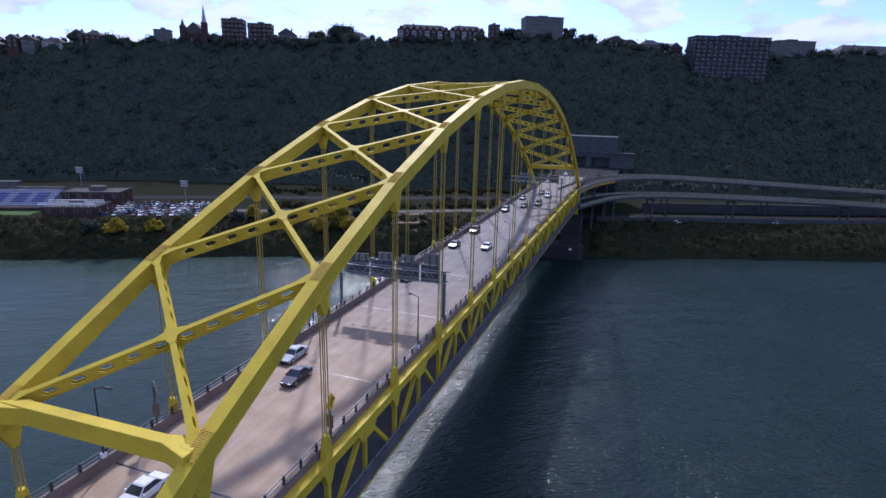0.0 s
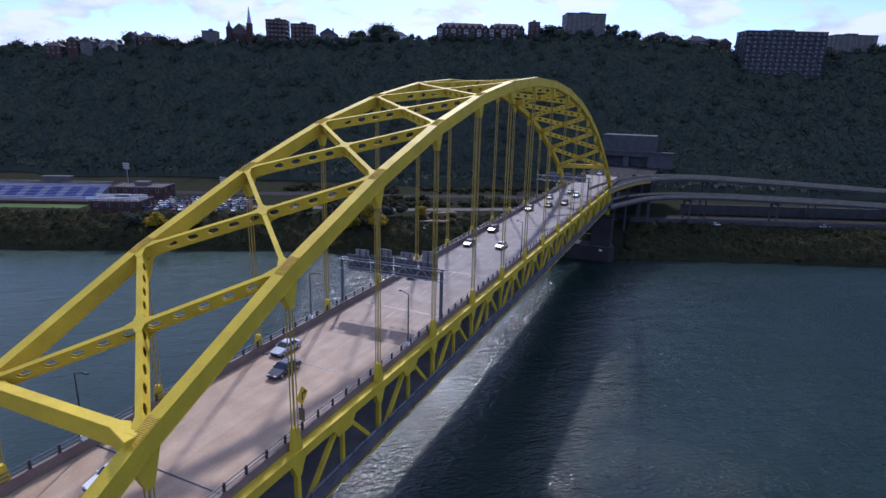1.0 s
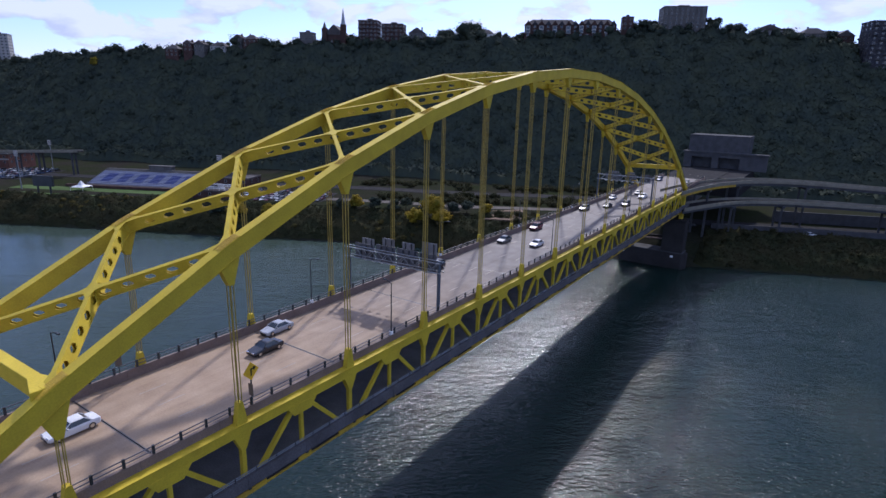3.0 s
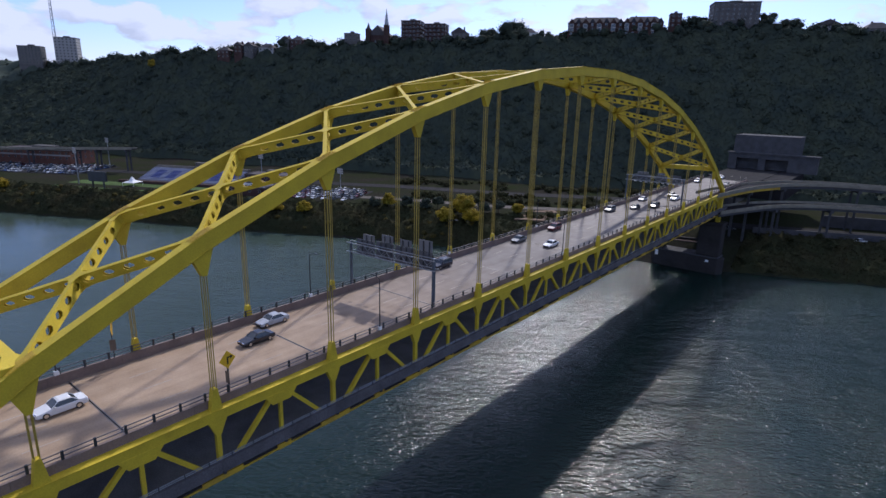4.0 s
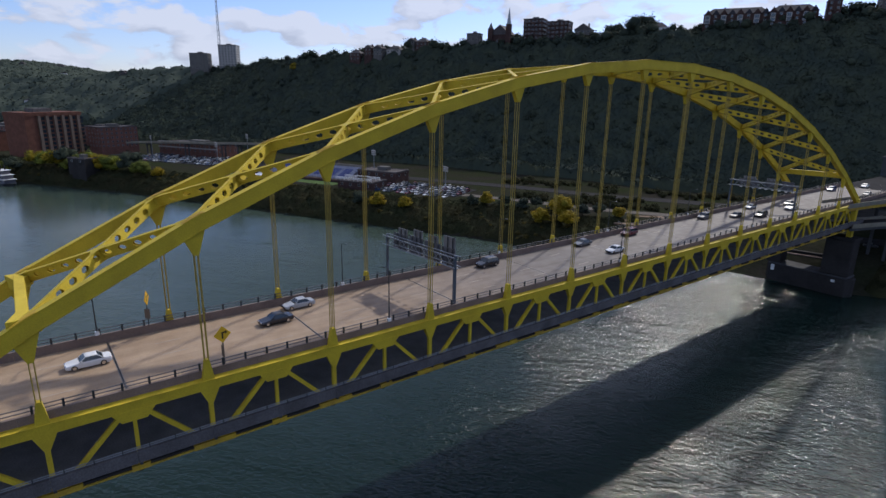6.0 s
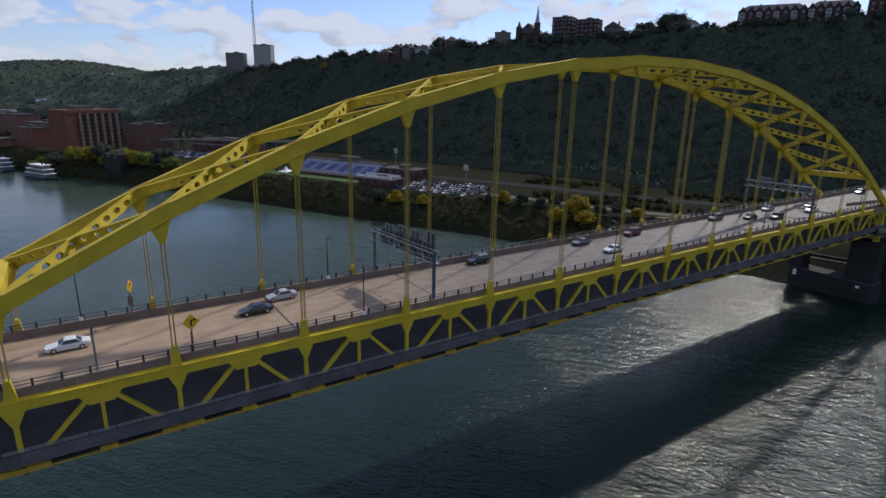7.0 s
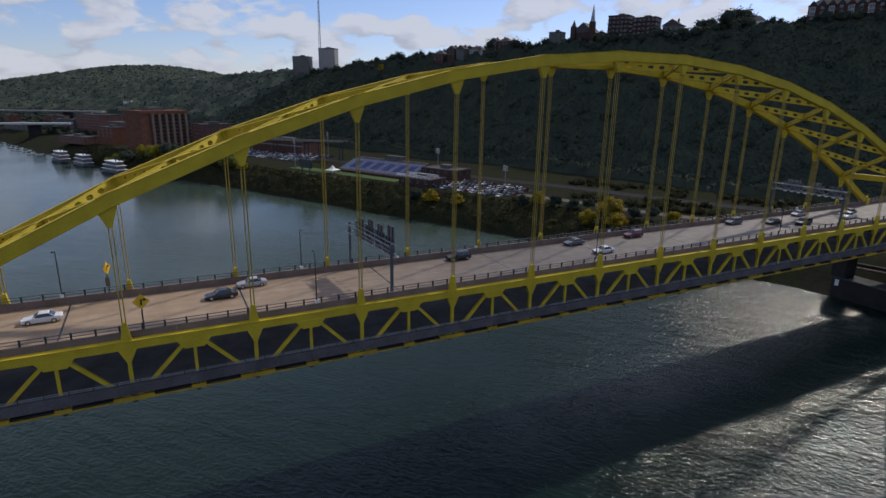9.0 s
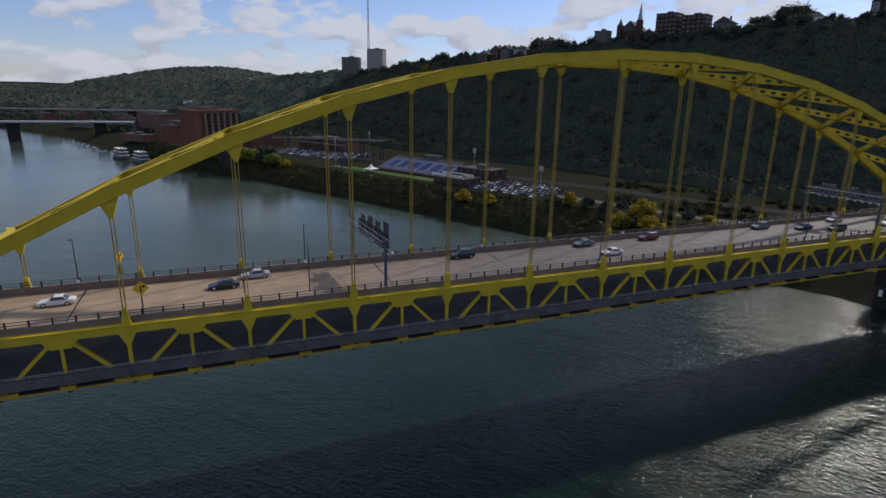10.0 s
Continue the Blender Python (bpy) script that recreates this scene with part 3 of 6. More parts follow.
bridge = thing("arch_bridge", "yellow steel tied arch bridge with two road decks over a river", "bridge")
RIB_H, RIB_W = 1.6, 1.0
for sx in SIDES:
    for i in range(1, 16):
        bm = B()
        y0, y1, z0, z1 = i * PANEL, (i + 1) * PANEL, rib_top(i, sx), rib_top(i + 1, sx)
        a = math.atan2(z1 - z0, y1 - y0)
        dz = RIB_H / math.cos(a)
        prism(bm, [(y0, z0 - dz), (y1, z1 - dz), (y1, z1), (y0, z0)], "x", sx - RIB_W / 2, sx + RIB_W / 2)
        # flange lips
        for off in (0.0, -dz + 0.06):
            prism(bm, [(y0, z0 + off), (y1, z1 + off), (y1, z1 + off + 0.05), (y0, z0 + off + 0.05)], "x", sx - RIB_W / 2 - 0.07, sx + RIB_W / 2 + 0.07)
        part("rib_segment", bm, YELLOW, bridge)
    for i in range(2, 16):
        y, z = i * PANEL, rib_top(i, sx)
        a = math.atan2(rib_top(i + 1, sx) - rib_top(i - 1, sx), 2 * PANEL)
        # hanger plate below the joint
        bm = B()
        lo = z - RIB_H / math.cos(a) + 0.25
        prism(bm, [(y - 1.15, lo - 1.15 * math.tan(a)), (y + 1.15, lo + 1.15 * math.tan(a)), (y + 0.25, plate_tip(i, sx)), (y - 0.25, plate_tip(i, sx))], "x", sx - 0.34, sx + 0.34)
        plate = part("hanger_plate", bm, YELLOW, bridge)
        for dx in (-0.22, 0.22):
            for dy in (-0.2, 0.2):
                bm = B()
                rod(bm, (sx + dx, y + dy, 24.0), (sx + dx, y + dy, plate_tip(i, sx) + 0.5), 0.055, n=6)
                part("cable", bm, CABLE, plate)
        # splice cover on the top flange
        bm = B()
        for s in (-1, 1):
            t = math.atan2((rib_top(i + s, sx) - z) * s, PANEL)
            beam(bm, (sx, y, z + 0.07), (sx, y + s * 1.2 * math.cos(t), z + 0.07 + s * 1.2 * math.sin(t)), 1.0, 0.05)
        splice = part("splice_plate", bm, YELLOW_DULL, bridge)
        # raised bolt rows on the plates that pass nearest
        for k in range(-8, 8) if i <= 6 else ():
            s = 1 if k >= 0 else -1
            t = math.atan2((rib_top(i + s, sx) - z) * s, PANEL)
            c = (k + 0.5) * 0.14
            bm = B()
            beam(bm, (sx - 0.44, y + c * math.cos(t), z + 0.1 + c * math.sin(t)), (sx + 0.44, y + c * math.cos(t), z + 0.1 + c * math.sin(t)), 0.055, 0.05)
            part("cleat", bm, YELLOW_DULL, splice)


def holed_beam(p, q, up, w=0.36, h=1.3, pitch=2.1, ends=1.8):
    """A box beam with long round-ended holes through both webs."""
    bm = B()
    p, q = Vector(p), Vector(q)
    d = (q - p)
    length = d.length
    d.normalize()
    s = d.cross(up).normalized()
    u = s.cross(d)
    def at(a, b, c):
        return p + d * a + s * b + u * c
    t = 0.05
    for c in (-h / 2, h / 2 - t):
        v = [bm.verts.new(at(a, b, cc)) for a in (0, length) for b, cc in ((-w / 2 - 0.06, c), (w / 2 + 0.06, c), (w / 2 + 0.06, c + t), (-w / 2 - 0.06, c + t))]
        for f in ((0, 1, 2, 3), (7, 6, 5, 4), (1, 0, 4, 5), (2, 1, 5, 6), (3, 2, 6, 7), (0, 3, 7, 4)):
            bm.faces.new([v[k] for k in f])
    # flanges spread where the beam meets ribs and the crossing
    for a0, a1, w0, w1 in ((0.0, 1.9, 1.5, 0.46), (length - 1.9, length, 0.46, 1.5), (length / 2 - 1.2, length / 2, 0.46, 1.3), (length / 2, length / 2 + 1.2, 1.3, 0.46)):
        for c in (-h / 2 - 0.02, h / 2 - 0.02):
            v = [bm.verts.new(at(a, b, c + e)) for e in (0, 0.045) for a, b in ((a0, -w0 / 2), (a1, -w1 / 2), (a1, w1 / 2), (a0, w0 / 2))]
            for f in ((3, 2, 1, 0), (4, 5, 6, 7), (0, 1, 5, 4), (1, 2, 6, 5), (2, 3, 7, 6), (3, 0, 4, 7)):
                bm.faces.new([v[k] for k in f])
    count = max(1, int((length - 2 * ends) / pitch))
    start = (length - count * pitch) / 2
    for side in (-1, 1):
        b = side * w / 2
        for a0, a1 in ((0, start), (length - start, length)):
            bm.faces.new([bm.verts.new(at(a, b, c)) for a, c in ((a0, -h / 2), (a1, -h / 2), (a1, h / 2), (a0, h / 2))])
        for k in range(count):
            a0, m = start + k * pitch, start + (k + 0.5) * pitch
            hl, hh, ch = 0.56, 0.33, 0.26
            inner = [(m - hl, -hh + ch), (m - hl + ch, -hh), (m + hl - ch, -hh), (m + hl, -hh + ch), (m + hl, hh - ch), (m + hl - ch, hh), (m - hl + ch, hh), (m - hl, hh - ch)]
            outer = [(a0, -h / 4), (a0 + 0.25 * pitch, -h / 2), (a0 + 0.75 * pitch, -h / 2), (a0 + pitch, -h / 4), (a0 + pitch, h / 4), (a0 + 0.75 * pitch, h / 2), (a0 + 0.25 * pitch, h / 2), (a0, h / 4)]
            vi = [bm.verts.new(at(a, b, c)) for a, c in inner]
            vb = [bm.verts.new(at(a, b - side * 0.06, c)) for a, c in inner]
            vo = [bm.verts.new(at(a, b, c)) for a, c in outer]
            for j in range(8):
                jj = (j + 1) % 8
                bm.faces.new((vo[j], vo[jj], vi[jj], vi[j]))
                bm.faces.new((vi[j], vi[jj], vb[jj], vb[j]))
            for cs, j0, j1 in (((a0, -h / 2), 0, 1), ((a0 + pitch, -h / 2), 2, 3), ((a0 + pitch, h / 2), 4, 5), ((a0, h / 2), 6, 7)):
                bm.faces.new((vo[j0], bm.verts.new(at(cs[0], b, cs[1])), vo[j1]))
    return bm


def joint(sx, i):
    return Vector((sx, i * PANEL, rib_top(i, sx) - 0.75))


for i in range(2, 15):
    a0, a1, b0, b1 = joint(0, i), joint(0, i + 1), joint(-WIDE, i), joint(-WIDE, i + 1)
    square = Vector((0, rib_top(i) - rib_top(i + 1), PANEL)).normalized()
    for p, q in ((a1, b0), (b1, a0)):
        part("cross_brace", holed_beam(p, q, square), YELLOW, bridge)
    c = (a0 + a1 + b0 + b1) / 4
    slope = math.atan2(rib_top(i + 1) - rib_top(i), PANEL)
    bm = B()
    prism(bm, [(-0.7, -0.4), (-0.4, -0.7), (0.4, -0.7), (0.7, -0.4), (0.7, 0.4), (0.4, 0.7), (-0.4, 0.7), (-0.7, 0.4)], "z", 0.6, 0.66)
    node = part("brace_node_plate", bm, YELLOW, bridge)
    node.matrix_basis = Matrix.Translation(c) @ Matrix.Rotation(slope, 4, "X")
for i in (2, 15):
    bm = B()
    p, q = joint(0, i), joint(-WIDE, i)
    beam(bm, p, q, 1.0, 1.5)
    for e, s in ((p, -1), (q, 1)):
        prism(bm, [(e.x, e.y - 1.3), (e.x + s * 2.6, e.y - 0.5), (e.x + s * 2.6, e.y + 0.5), (e.x, e.y + 1.3)], "z", e.z - 0.72, e.z + 0.72)
    part("portal_strut", bm, YELLOW, bridge, bevel=0.04)

# deck trusses
TOP0, TOP1, BOT0, BOT1 = 21.6, 22.75, 14.66, 15.15
for sx in SIDES:
    for i in range(1, 16):
        y0, y1 = i * PANEL, (i + 1) * PANEL
        ym = (y0 + y1) / 2
        bm = B()
        box(bm, sx - 0.4, sx + 0.4, y0, y1, TOP0, TOP1 - 0.05)
        box(bm, sx - 0.5, sx + 0.5, y0, y1, TOP1 - 0.05, TOP1)
        part("top_chord", bm, YELLOW, bridge)
        bm = B()
        box(bm, sx - 0.45, sx + 0.45, y0, y1, BOT0, BOT0 + 0.2)
        for ya, yb in ((y0, y0 + 2.3), (ym - 0.9, ym + 0.9), (y1 - 2.3, y1)):
            box(bm, sx - 0.49, sx + 0.49, ya, yb, BOT0 - 0.04, BOT1 + 0.1)
        chord = part("bottom_chord", bm, YELLOW_DULL, bridge)
        # web coloured dark to draw the shadow gap below the parapet
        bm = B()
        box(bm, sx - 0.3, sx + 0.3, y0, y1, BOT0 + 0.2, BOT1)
        part("chord_web", bm, PIER, chord, "web coloured dark for shade")
        for s, y in ((1, y0), (-1, y1)):
            bm = B()
            beam(bm, (sx, y + s * 0.35, BOT1 - 0.3), (sx, ym - s * 0.5, TOP0 + 0.3), 0.46, 0.46, up=(1, 0, 0))
            part("diagonal", bm, YELLOW, bridge)
        bm = B()
        box(bm, sx - 0.2, sx + 0.2, ym - 0.19, ym + 0.19, BOT1 - 0.1, TOP0 + 0.2)
        part("middle_post", bm, YELLOW, bridge)
        bm = B()
        prism(bm, [(ym - 2.1, TOP0 + 0.1), (ym - 1.2, TOP0 - 1.1), (ym + 1.2, TOP0 - 1.1), (ym + 2.1, TOP0 + 0.1)], "x", sx - 0.44, sx + 0.44)
        part("gusset_plate", bm, YELLOW, bridge)
    for i in range(1, 17):
        y = i * PANEL
        bm = B()
        box(bm, sx - 0.25, sx + 0.25, y - 0.24, y + 0.24, BOT1 - 0.1, TOP0 + 0.2)
        part("post", bm, YELLOW, bridge)
        bm = B()
        prism(bm, [(y - 0.27, TOP0 - 1.7), (y + 0.27, TOP0 - 1.7), (y + 1.05, TOP0 + 0.05), (y + 1.05, TOP1 - 0.1), (y + 0.62, TOP1 + 0.05), (y + 0.24, 25.1), (y - 0.24, 25.1), (y - 0.62, TOP1 + 0.05), (y - 1.05, TOP1 - 0.1), (y - 1.05, TOP0 + 0.05)], "x", sx - 0.34, sx + 0.34)
        part("anchor_plate", bm, YELLOW, bridge)
# end posts over the piers
for sx in SIDES:
    for i in (1, 16):
        bm = B()
        box(bm, sx - 0.7, sx + 0.7, i * PANEL - 0.9, i * PANEL + 0.9, 11.5, rib_top(i) - 0.2)
        part("end_post", bm, YELLOW, bridge, bevel=0.05)
# floor beams of both decks
fb = B()
box(fb, -WIDE + 0.4, -0.4, -0.25, 0.25, 20.6, 22.05)
fb = finish(fb, "floor_beam", DARK_STEEL)
fl = B()
box(fl, -WIDE + 0.4, -0.4, -0.25, 0.25, 13.9, 15.2)
fl = finish(fl, "lower_floor_beam", DARK_STEEL)
for k in range(31):
    y = PANEL * (1 + k / 2)
    part("floor_beam", fb, None, bridge, at=pose(0, y, 0))
    part("lower_floor_beam", fl, None, bridge, at=pose(0, y, 0))

# ---- decks, kerbs, railings ----
DECK = 22.55
Y0, Y1 = -40.0, 286.0
deck = thing("road", "pale tan concrete upper road deck with expansion joints", "road", kind="structure")
joints = [Y0] + [38.1 + 22.86 * k for k in range(-3, 10)] + [Y1]
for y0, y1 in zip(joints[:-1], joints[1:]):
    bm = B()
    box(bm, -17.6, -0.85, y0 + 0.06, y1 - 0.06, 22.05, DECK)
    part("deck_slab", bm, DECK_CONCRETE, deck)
bm = B()
box(bm, -17.6, -0.85, Y0, Y1, 21.9, 22.35)
part("joint_filler", bm, DARK_STEEL, deck)
for y in joints[1:-1]:
    for s in (-1, 1):
        bm = B()
        box(bm, -17.6, -0.85, y + s * 0.1 - 0.045, y + s * 0.1 + 0.045, DECK - 0.1, DECK + 0.006)
        part("joint_bar", bm, JOINT_STEEL, deck)
lower = B()
box(lower, -WIDE + 0.5, -0.5, Y0, Y1, 15.2, 15.5)
single("lower_road", lower, LOWER_DECK, "shaded grey concrete lower road deck inside the truss", "road", kind="structure")
for name, xa, xb in (("parapet_near", -0.85, -0.5), ("parapet_far", -17.95, -17.6)):
    wall = thing(name, "brownish grey concrete parapet beside the roadway", "parapet", kind="structure")
    for y in np.arange(Y0, Y1, PANEL / 2):
        bm = B()
        box(bm, xa, xb, y + 0.01, min(y + PANEL / 2, Y1) - 0.01, 22.0, 23.65)
        part("parapet_panel", bm, BARRIER, wall)
for name, xa, xb in (("lower_parapet_near", 0.5, 0.95), ("lower_parapet_far", -WIDE - 0.95, -WIDE - 0.5)):
    edge = thing(name, "grey concrete parapet along the lower deck", "parapet", kind="structure")
    for y in np.arange(15.0, 244.0, PANEL / 2):
        bm = B()
        box(bm, xa, xb, y + 0.02, y + PANEL / 2 - 0.02, 15.75, 17.1)
        part("parapet_panel", bm, LOWER_BARRIER, edge)
    out = 1 if xa > 0 else -1
    face = xb if out > 0 else xa
    for k, y in enumerate(np.arange(15.0, 244.0, PANEL / 2)):
        bm = B()
        box(bm, min(face - out * 0.35, face - out * 0.06), max(face - out * 0.35, face - out * 0.06), y + 0.1, y + 0.4, 15.45, 15.74)
        part("edge_bracket", bm, DARK_STEEL, edge)
    for z in (17.32, 17.55):
        bm = B()
        rod(bm, (face - out * 0.2, 15.0, z), (face - out * 0.2, 243.0, z), 0.045, n=6)
        part("edge_rail", bm, STEEL, edge)
    for y in np.arange(16.2, 243.0, 2.54):
        bm = B()
        box(bm, face - out * 0.2 - 0.05, face - out * 0.2 + 0.05, y - 0.05, y + 0.05, 17.1, 17.6)
        part("edge_post", bm, DARK_STEEL, edge)
RAIL = material("dull_rail_metal", (0.16, 0.15, 0.15), 0.5, metal=0.5, vary=0.2)
post_me = B()
box(post_me, -0.1, 0.1, -0.11, 0.11, 0, 0.85)
post_me = finish(post_me, "rail_post", DARK_STEEL, 0.02)
for name, x in (("railing", -0.68), ("railing", -17.78)):
    r = thing(name, "two grey pipe rails on dark posts above the parapet", "railing", "bridge railings")
    for z in (24.0, 24.4):
        bm = B()
        rod(bm, (x, Y0, z), (x, Y1, z), 0.055, n=6)
        part("rail", bm, RAIL, r)
    for k in range(int((Y1 - Y0) / 2.54)):
        part("rail_post", post_me, None, r, at=pose(x, Y0 + 1.27 + 2.54 * k, 23.65))
# piers
for name, y in (("pier_near", 15.24), ("pier_far", 243.84)):
    p = thing(name, "weathered stone bridge pier standing in the river", "pier")
    for xa, xb in ((-5.4, 2.6), (-WIDE - 4.2, -WIDE + 0.2)):
        bm = B()
        prism(bm, [(xa, y - 2.9), (xb, y - 2.9), (xb, y + 2.9), (xa, y + 2.9)], "z", -1.0, 11.0)
        part("shaft", bm, PIER, p, bevel=0.3)
        bm = B()
        box(bm, xa - 0.25, xb + 0.25, y - 3.2, y + 3.2, 11.0, 11.9)
        part("bearing_cap", bm, PIER, p, bevel=0.1)
    bm = B()
    prism(bm, [(-WIDE - 4.2, y - 1.2), (-WIDE - 2.6, y - 3.4), (2.6, y - 3.4), (4.0, y - 1.2), (4.0, y + 1.2), (2.6, y + 3.4), (-WIDE - 2.6, y + 3.4), (-WIDE - 4.2, y + 1.2)], "z", -12, -1.4)
    part("footing_wall", bm, PIER, p, bevel=0.2)
    bm = B()
    box(bm, -WIDE - 2.8, 2.8, y - 3.6, y + 3.6, -1.4, -1.0)
    part("coping", bm, DIM_CONCRETE, p, bevel=0.08)


def navigation_board(x, z, tall):
    nb = thing("navigation_board", "small white navigation board on the stone pier", "navigation mark", "pier navigation boards", at=pose(x, 240.36, z))
    bm = B()
    box(bm, -0.55, 0.55, -0.12, -0.04, -tall, tall)
    part("board", bm, WHITE, nb)
    bm = B()
    box(bm, -0.06, 0.06, -0.04, 0.2, -tall * 1.2, tall * 1.2)
    part("bracket", bm, DARK_STEEL, nb)


navigation_board(-0.9, -2.7, 0.4)
navigation_board(-19.6, -2.7, 1.0)

# ---- traffic, signs and lamps on the bridge ----
def loft(bm, rings, cap=True):
    """Joins closed rings of points into one skin."""
    vs = [[bm.verts.new(p) for p in r] for r in rings]
    n = len(vs[0])
    for a, b in zip(vs[:-1], vs[1:]):
        for k in range(n):
            bm.faces.new((a[k], a[(k + 1) % n], b[(k + 1) % n], b[k]))
    if cap:
        bm.faces.new(vs[0][::-1])
        bm.faces.new(vs[-1])


def car_paint(name, col):
    return material(name, col, 0.28, vary=0.06, bump=0, spec=0.7)


PAINT = {"black": car_paint("car_black", (0.02, 0.02, 0.024)), "white": car_paint("car_white", (0.72, 0.72, 0.72)), "silver": car_paint("car_silver", (0.38, 0.39, 0.41)),
         "red": car_paint("car_red", (0.35, 0.02, 0.025)), "maroon": car_paint("car_maroon", (0.12, 0.02, 0.025)), "blue": car_paint("car_blue", (0.03, 0.06, 0.16)), "grey": car_paint("car_grey", (0.11, 0.115, 0.12))}
TYRE_ME = None


def wheel_meshes():
    bm = B()
    rod(bm, (-0.11, 0, 0), (0.11, 0, 0), 0.33, n=16)
    tyre = finish(bm, "tyre", TYRE, 0.02)
    bm = B()
    rod(bm, (-0.12, 0, 0), (0.12, 0, 0), 0.21, n=12)
    rim = finish(bm, "rim", CHROME)
    return tyre, rim


TYRE_ME, RIM_ME = wheel_meshes()


def car(kind, colour, label, group="cars on the bridge"):
    """A car with its nose towards -y, standing on z = 0."""
    c = thing("car", label, "car", group)
    long, wide, tall = {"sedan": (4.7, 1.8, 1.42), "suv": (4.75, 1.9, 1.72), "pickup": (5.4, 1.95, 1.8)}[kind]
    hw, h = wide / 2, tall
    belt = 0.62 * h
    nose, tail = -long / 2, long / 2
    # lower body: rounded sections along the length
    bm = B()
    secs = [(nose, 0.80, 0.34, 0.58 * belt + 0.12), (nose + 0.18, 0.93, 0.24, 0.74 * belt), (nose + 0.9, 1.0, 0.2, 0.88 * belt), (nose + 1.45, 1.0, 0.2, belt), (0.6, 1.0, 0.2, belt * 1.02), (tail - 0.7, 1.0, 0.22, belt * 1.02), (tail - 0.15, 0.95, 0.28, belt * 0.97), (tail, 0.84, 0.36, belt * 0.85)]
    rings = []
    for y, k, lo, hi in secs:
        w = hw * k
        rings.append([(-w * 0.94, y, lo), (w * 0.94, y, lo), (w, y, lo + 0.16), (w, y, hi - 0.16), (w * 0.93, y, hi), (-w * 0.93, y, hi), (-w, y, hi - 0.16), (-w, y, lo + 0.16)])
    loft(bm, rings)
    body = part("body", bm, PAINT[colour], c)
    # cabin of glass with a painted roof
    if kind == "sedan":
        gl = [(nose + 1.35, 0.86, belt - 0.05, nose + 2.05), (tail - 0.75, 0.86, belt - 0.05, tail - 1.45)]
    elif kind == "suv":
        gl = [(nose + 1.25, 0.9, belt - 0.05, nose + 1.95), (tail - 0.12, 0.9, belt - 0.05, tail - 0.5)]
    else:
        gl = [(nose + 1.45, 0.9, belt - 0.05, nose + 2.05), (nose + 3.55, 0.9, belt - 0.05, nose + 3.4)]
    yf, yb, tf, tb = gl[0][0], gl[1][0], gl[0][3], gl[1][3]
    bm = B()
    w0, w1 = hw * 0.93, hw * 0.74
    loft(bm, [[(-w0, yf, belt - 0.06), (w0, yf, belt - 0.06), (w0, yb, belt - 0.06), (-w0, yb, belt - 0.06)], [(-w1, tf, h - 0.07), (w1, tf, h - 0.07), (w1, tb, h - 0.07), (-w1, tb, h - 0.07)]])
    part("glasshouse", bm, GLASS, c, "dark tinted glass")
    bm = B()
    loft(bm, [[(-w1 - 0.02, tf - 0.03, h - 0.075), (w1 + 0.02, tf - 0.03, h - 0.075), (w1 + 0.02, tb + 0.03, h - 0.075), (-w1 - 0.02, tb + 0.03, h - 0.075)], [(-w1 + 0.1, tf + 0.15, h), (w1 - 0.1, tf + 0.15, h), (w1 - 0.1, tb - 0.15, h), (-w1 + 0.1, tb - 0.15, h)]])
    part("roof", bm, PAINT[colour], c)
    for sx in (-1, 1):
        for y0, y1 in ((yf, tf), (yb, tb)):
            bm = B()
            beam(bm, (sx * (w0 + 0.005), y0, belt - 0.05), (sx * (w1 + 0.005), y1, h - 0.06), 0.07, 0.07, up=(1, 0, 0))
            part("pillar", bm, PAINT[colour], c)
        bm = B()
        box(bm, sx * hw * 0.55 - 0.22, sx * hw * 0.55 + 0.22, nose + 0.0, nose + 0.12, 0.55 * belt + 0.02, 0.55 * belt + 0.17)
        part("headlight", bm, CHROME, c)
        bm = B()
        box(bm, sx * hw * 0.62 - 0.2, sx * hw * 0.62 + 0.2, tail - 0.1, tail + 0.012, 0.62 * belt, 0.62 * belt + 0.17)
        part("tail_light", bm, RED_LAMP, c, "red tail light")
        bm = B()
        box(bm, sx * (hw + 0.09) - 0.09, sx * (hw + 0.09) + 0.09, yf + 0.25, yf + 0.4, belt - 0.02, belt + 0.13)
        part("mirror", bm, PAINT[colour], c)
        for y in (nose + 0.88, tail - 0.92):
            wheel = part("wheel", TYRE_ME, None, c, at=pose(sx * (hw - 0.1), y, 0.33))
            part("rim", RIM_ME, None, wheel)
    bm = B()
    box(bm, -hw * 0.7, hw * 0.7, nose - 0.02, nose + 0.3, 0.3, 0.46)
    part("bumper", bm, BLACK, c)
    if kind == "pickup":
        bm = B()
        box(bm, -hw * 0.8, hw * 0.8, nose + 3.65, tail - 0.12, belt * 1.021, belt * 1.03)
        part("bed", bm, BLACK, c)
    return c


LANES = (-15.4, -11.6, -7.9, -4.3)
fleet = {}
TRAFFIC = [(1, 35.5, "sedan", "white"), (1, 58.0, "sedan", "black"), (0, 63.0, "sedan", "silver"), (0, 100.8, "suv", "black"), (0, 128.6, "sedan", "grey"), (2, 130.0, "sedan", "white"), (0, 145.5, "suv", "maroon"),
           (0, 179.5, "suv", "grey"), (1, 189.5, "sedan", "black"), (0, 206.0, "sedan", "silver"), (2, 196.0, "suv", "black"), (1, 223.0, "sedan", "grey"), (2, 215.5, "pickup", "white"),
           (1, 290.0, "sedan", "white"), (3, 268.0, "sedan", "grey"), (0, 268.0, "suv", "blue")]
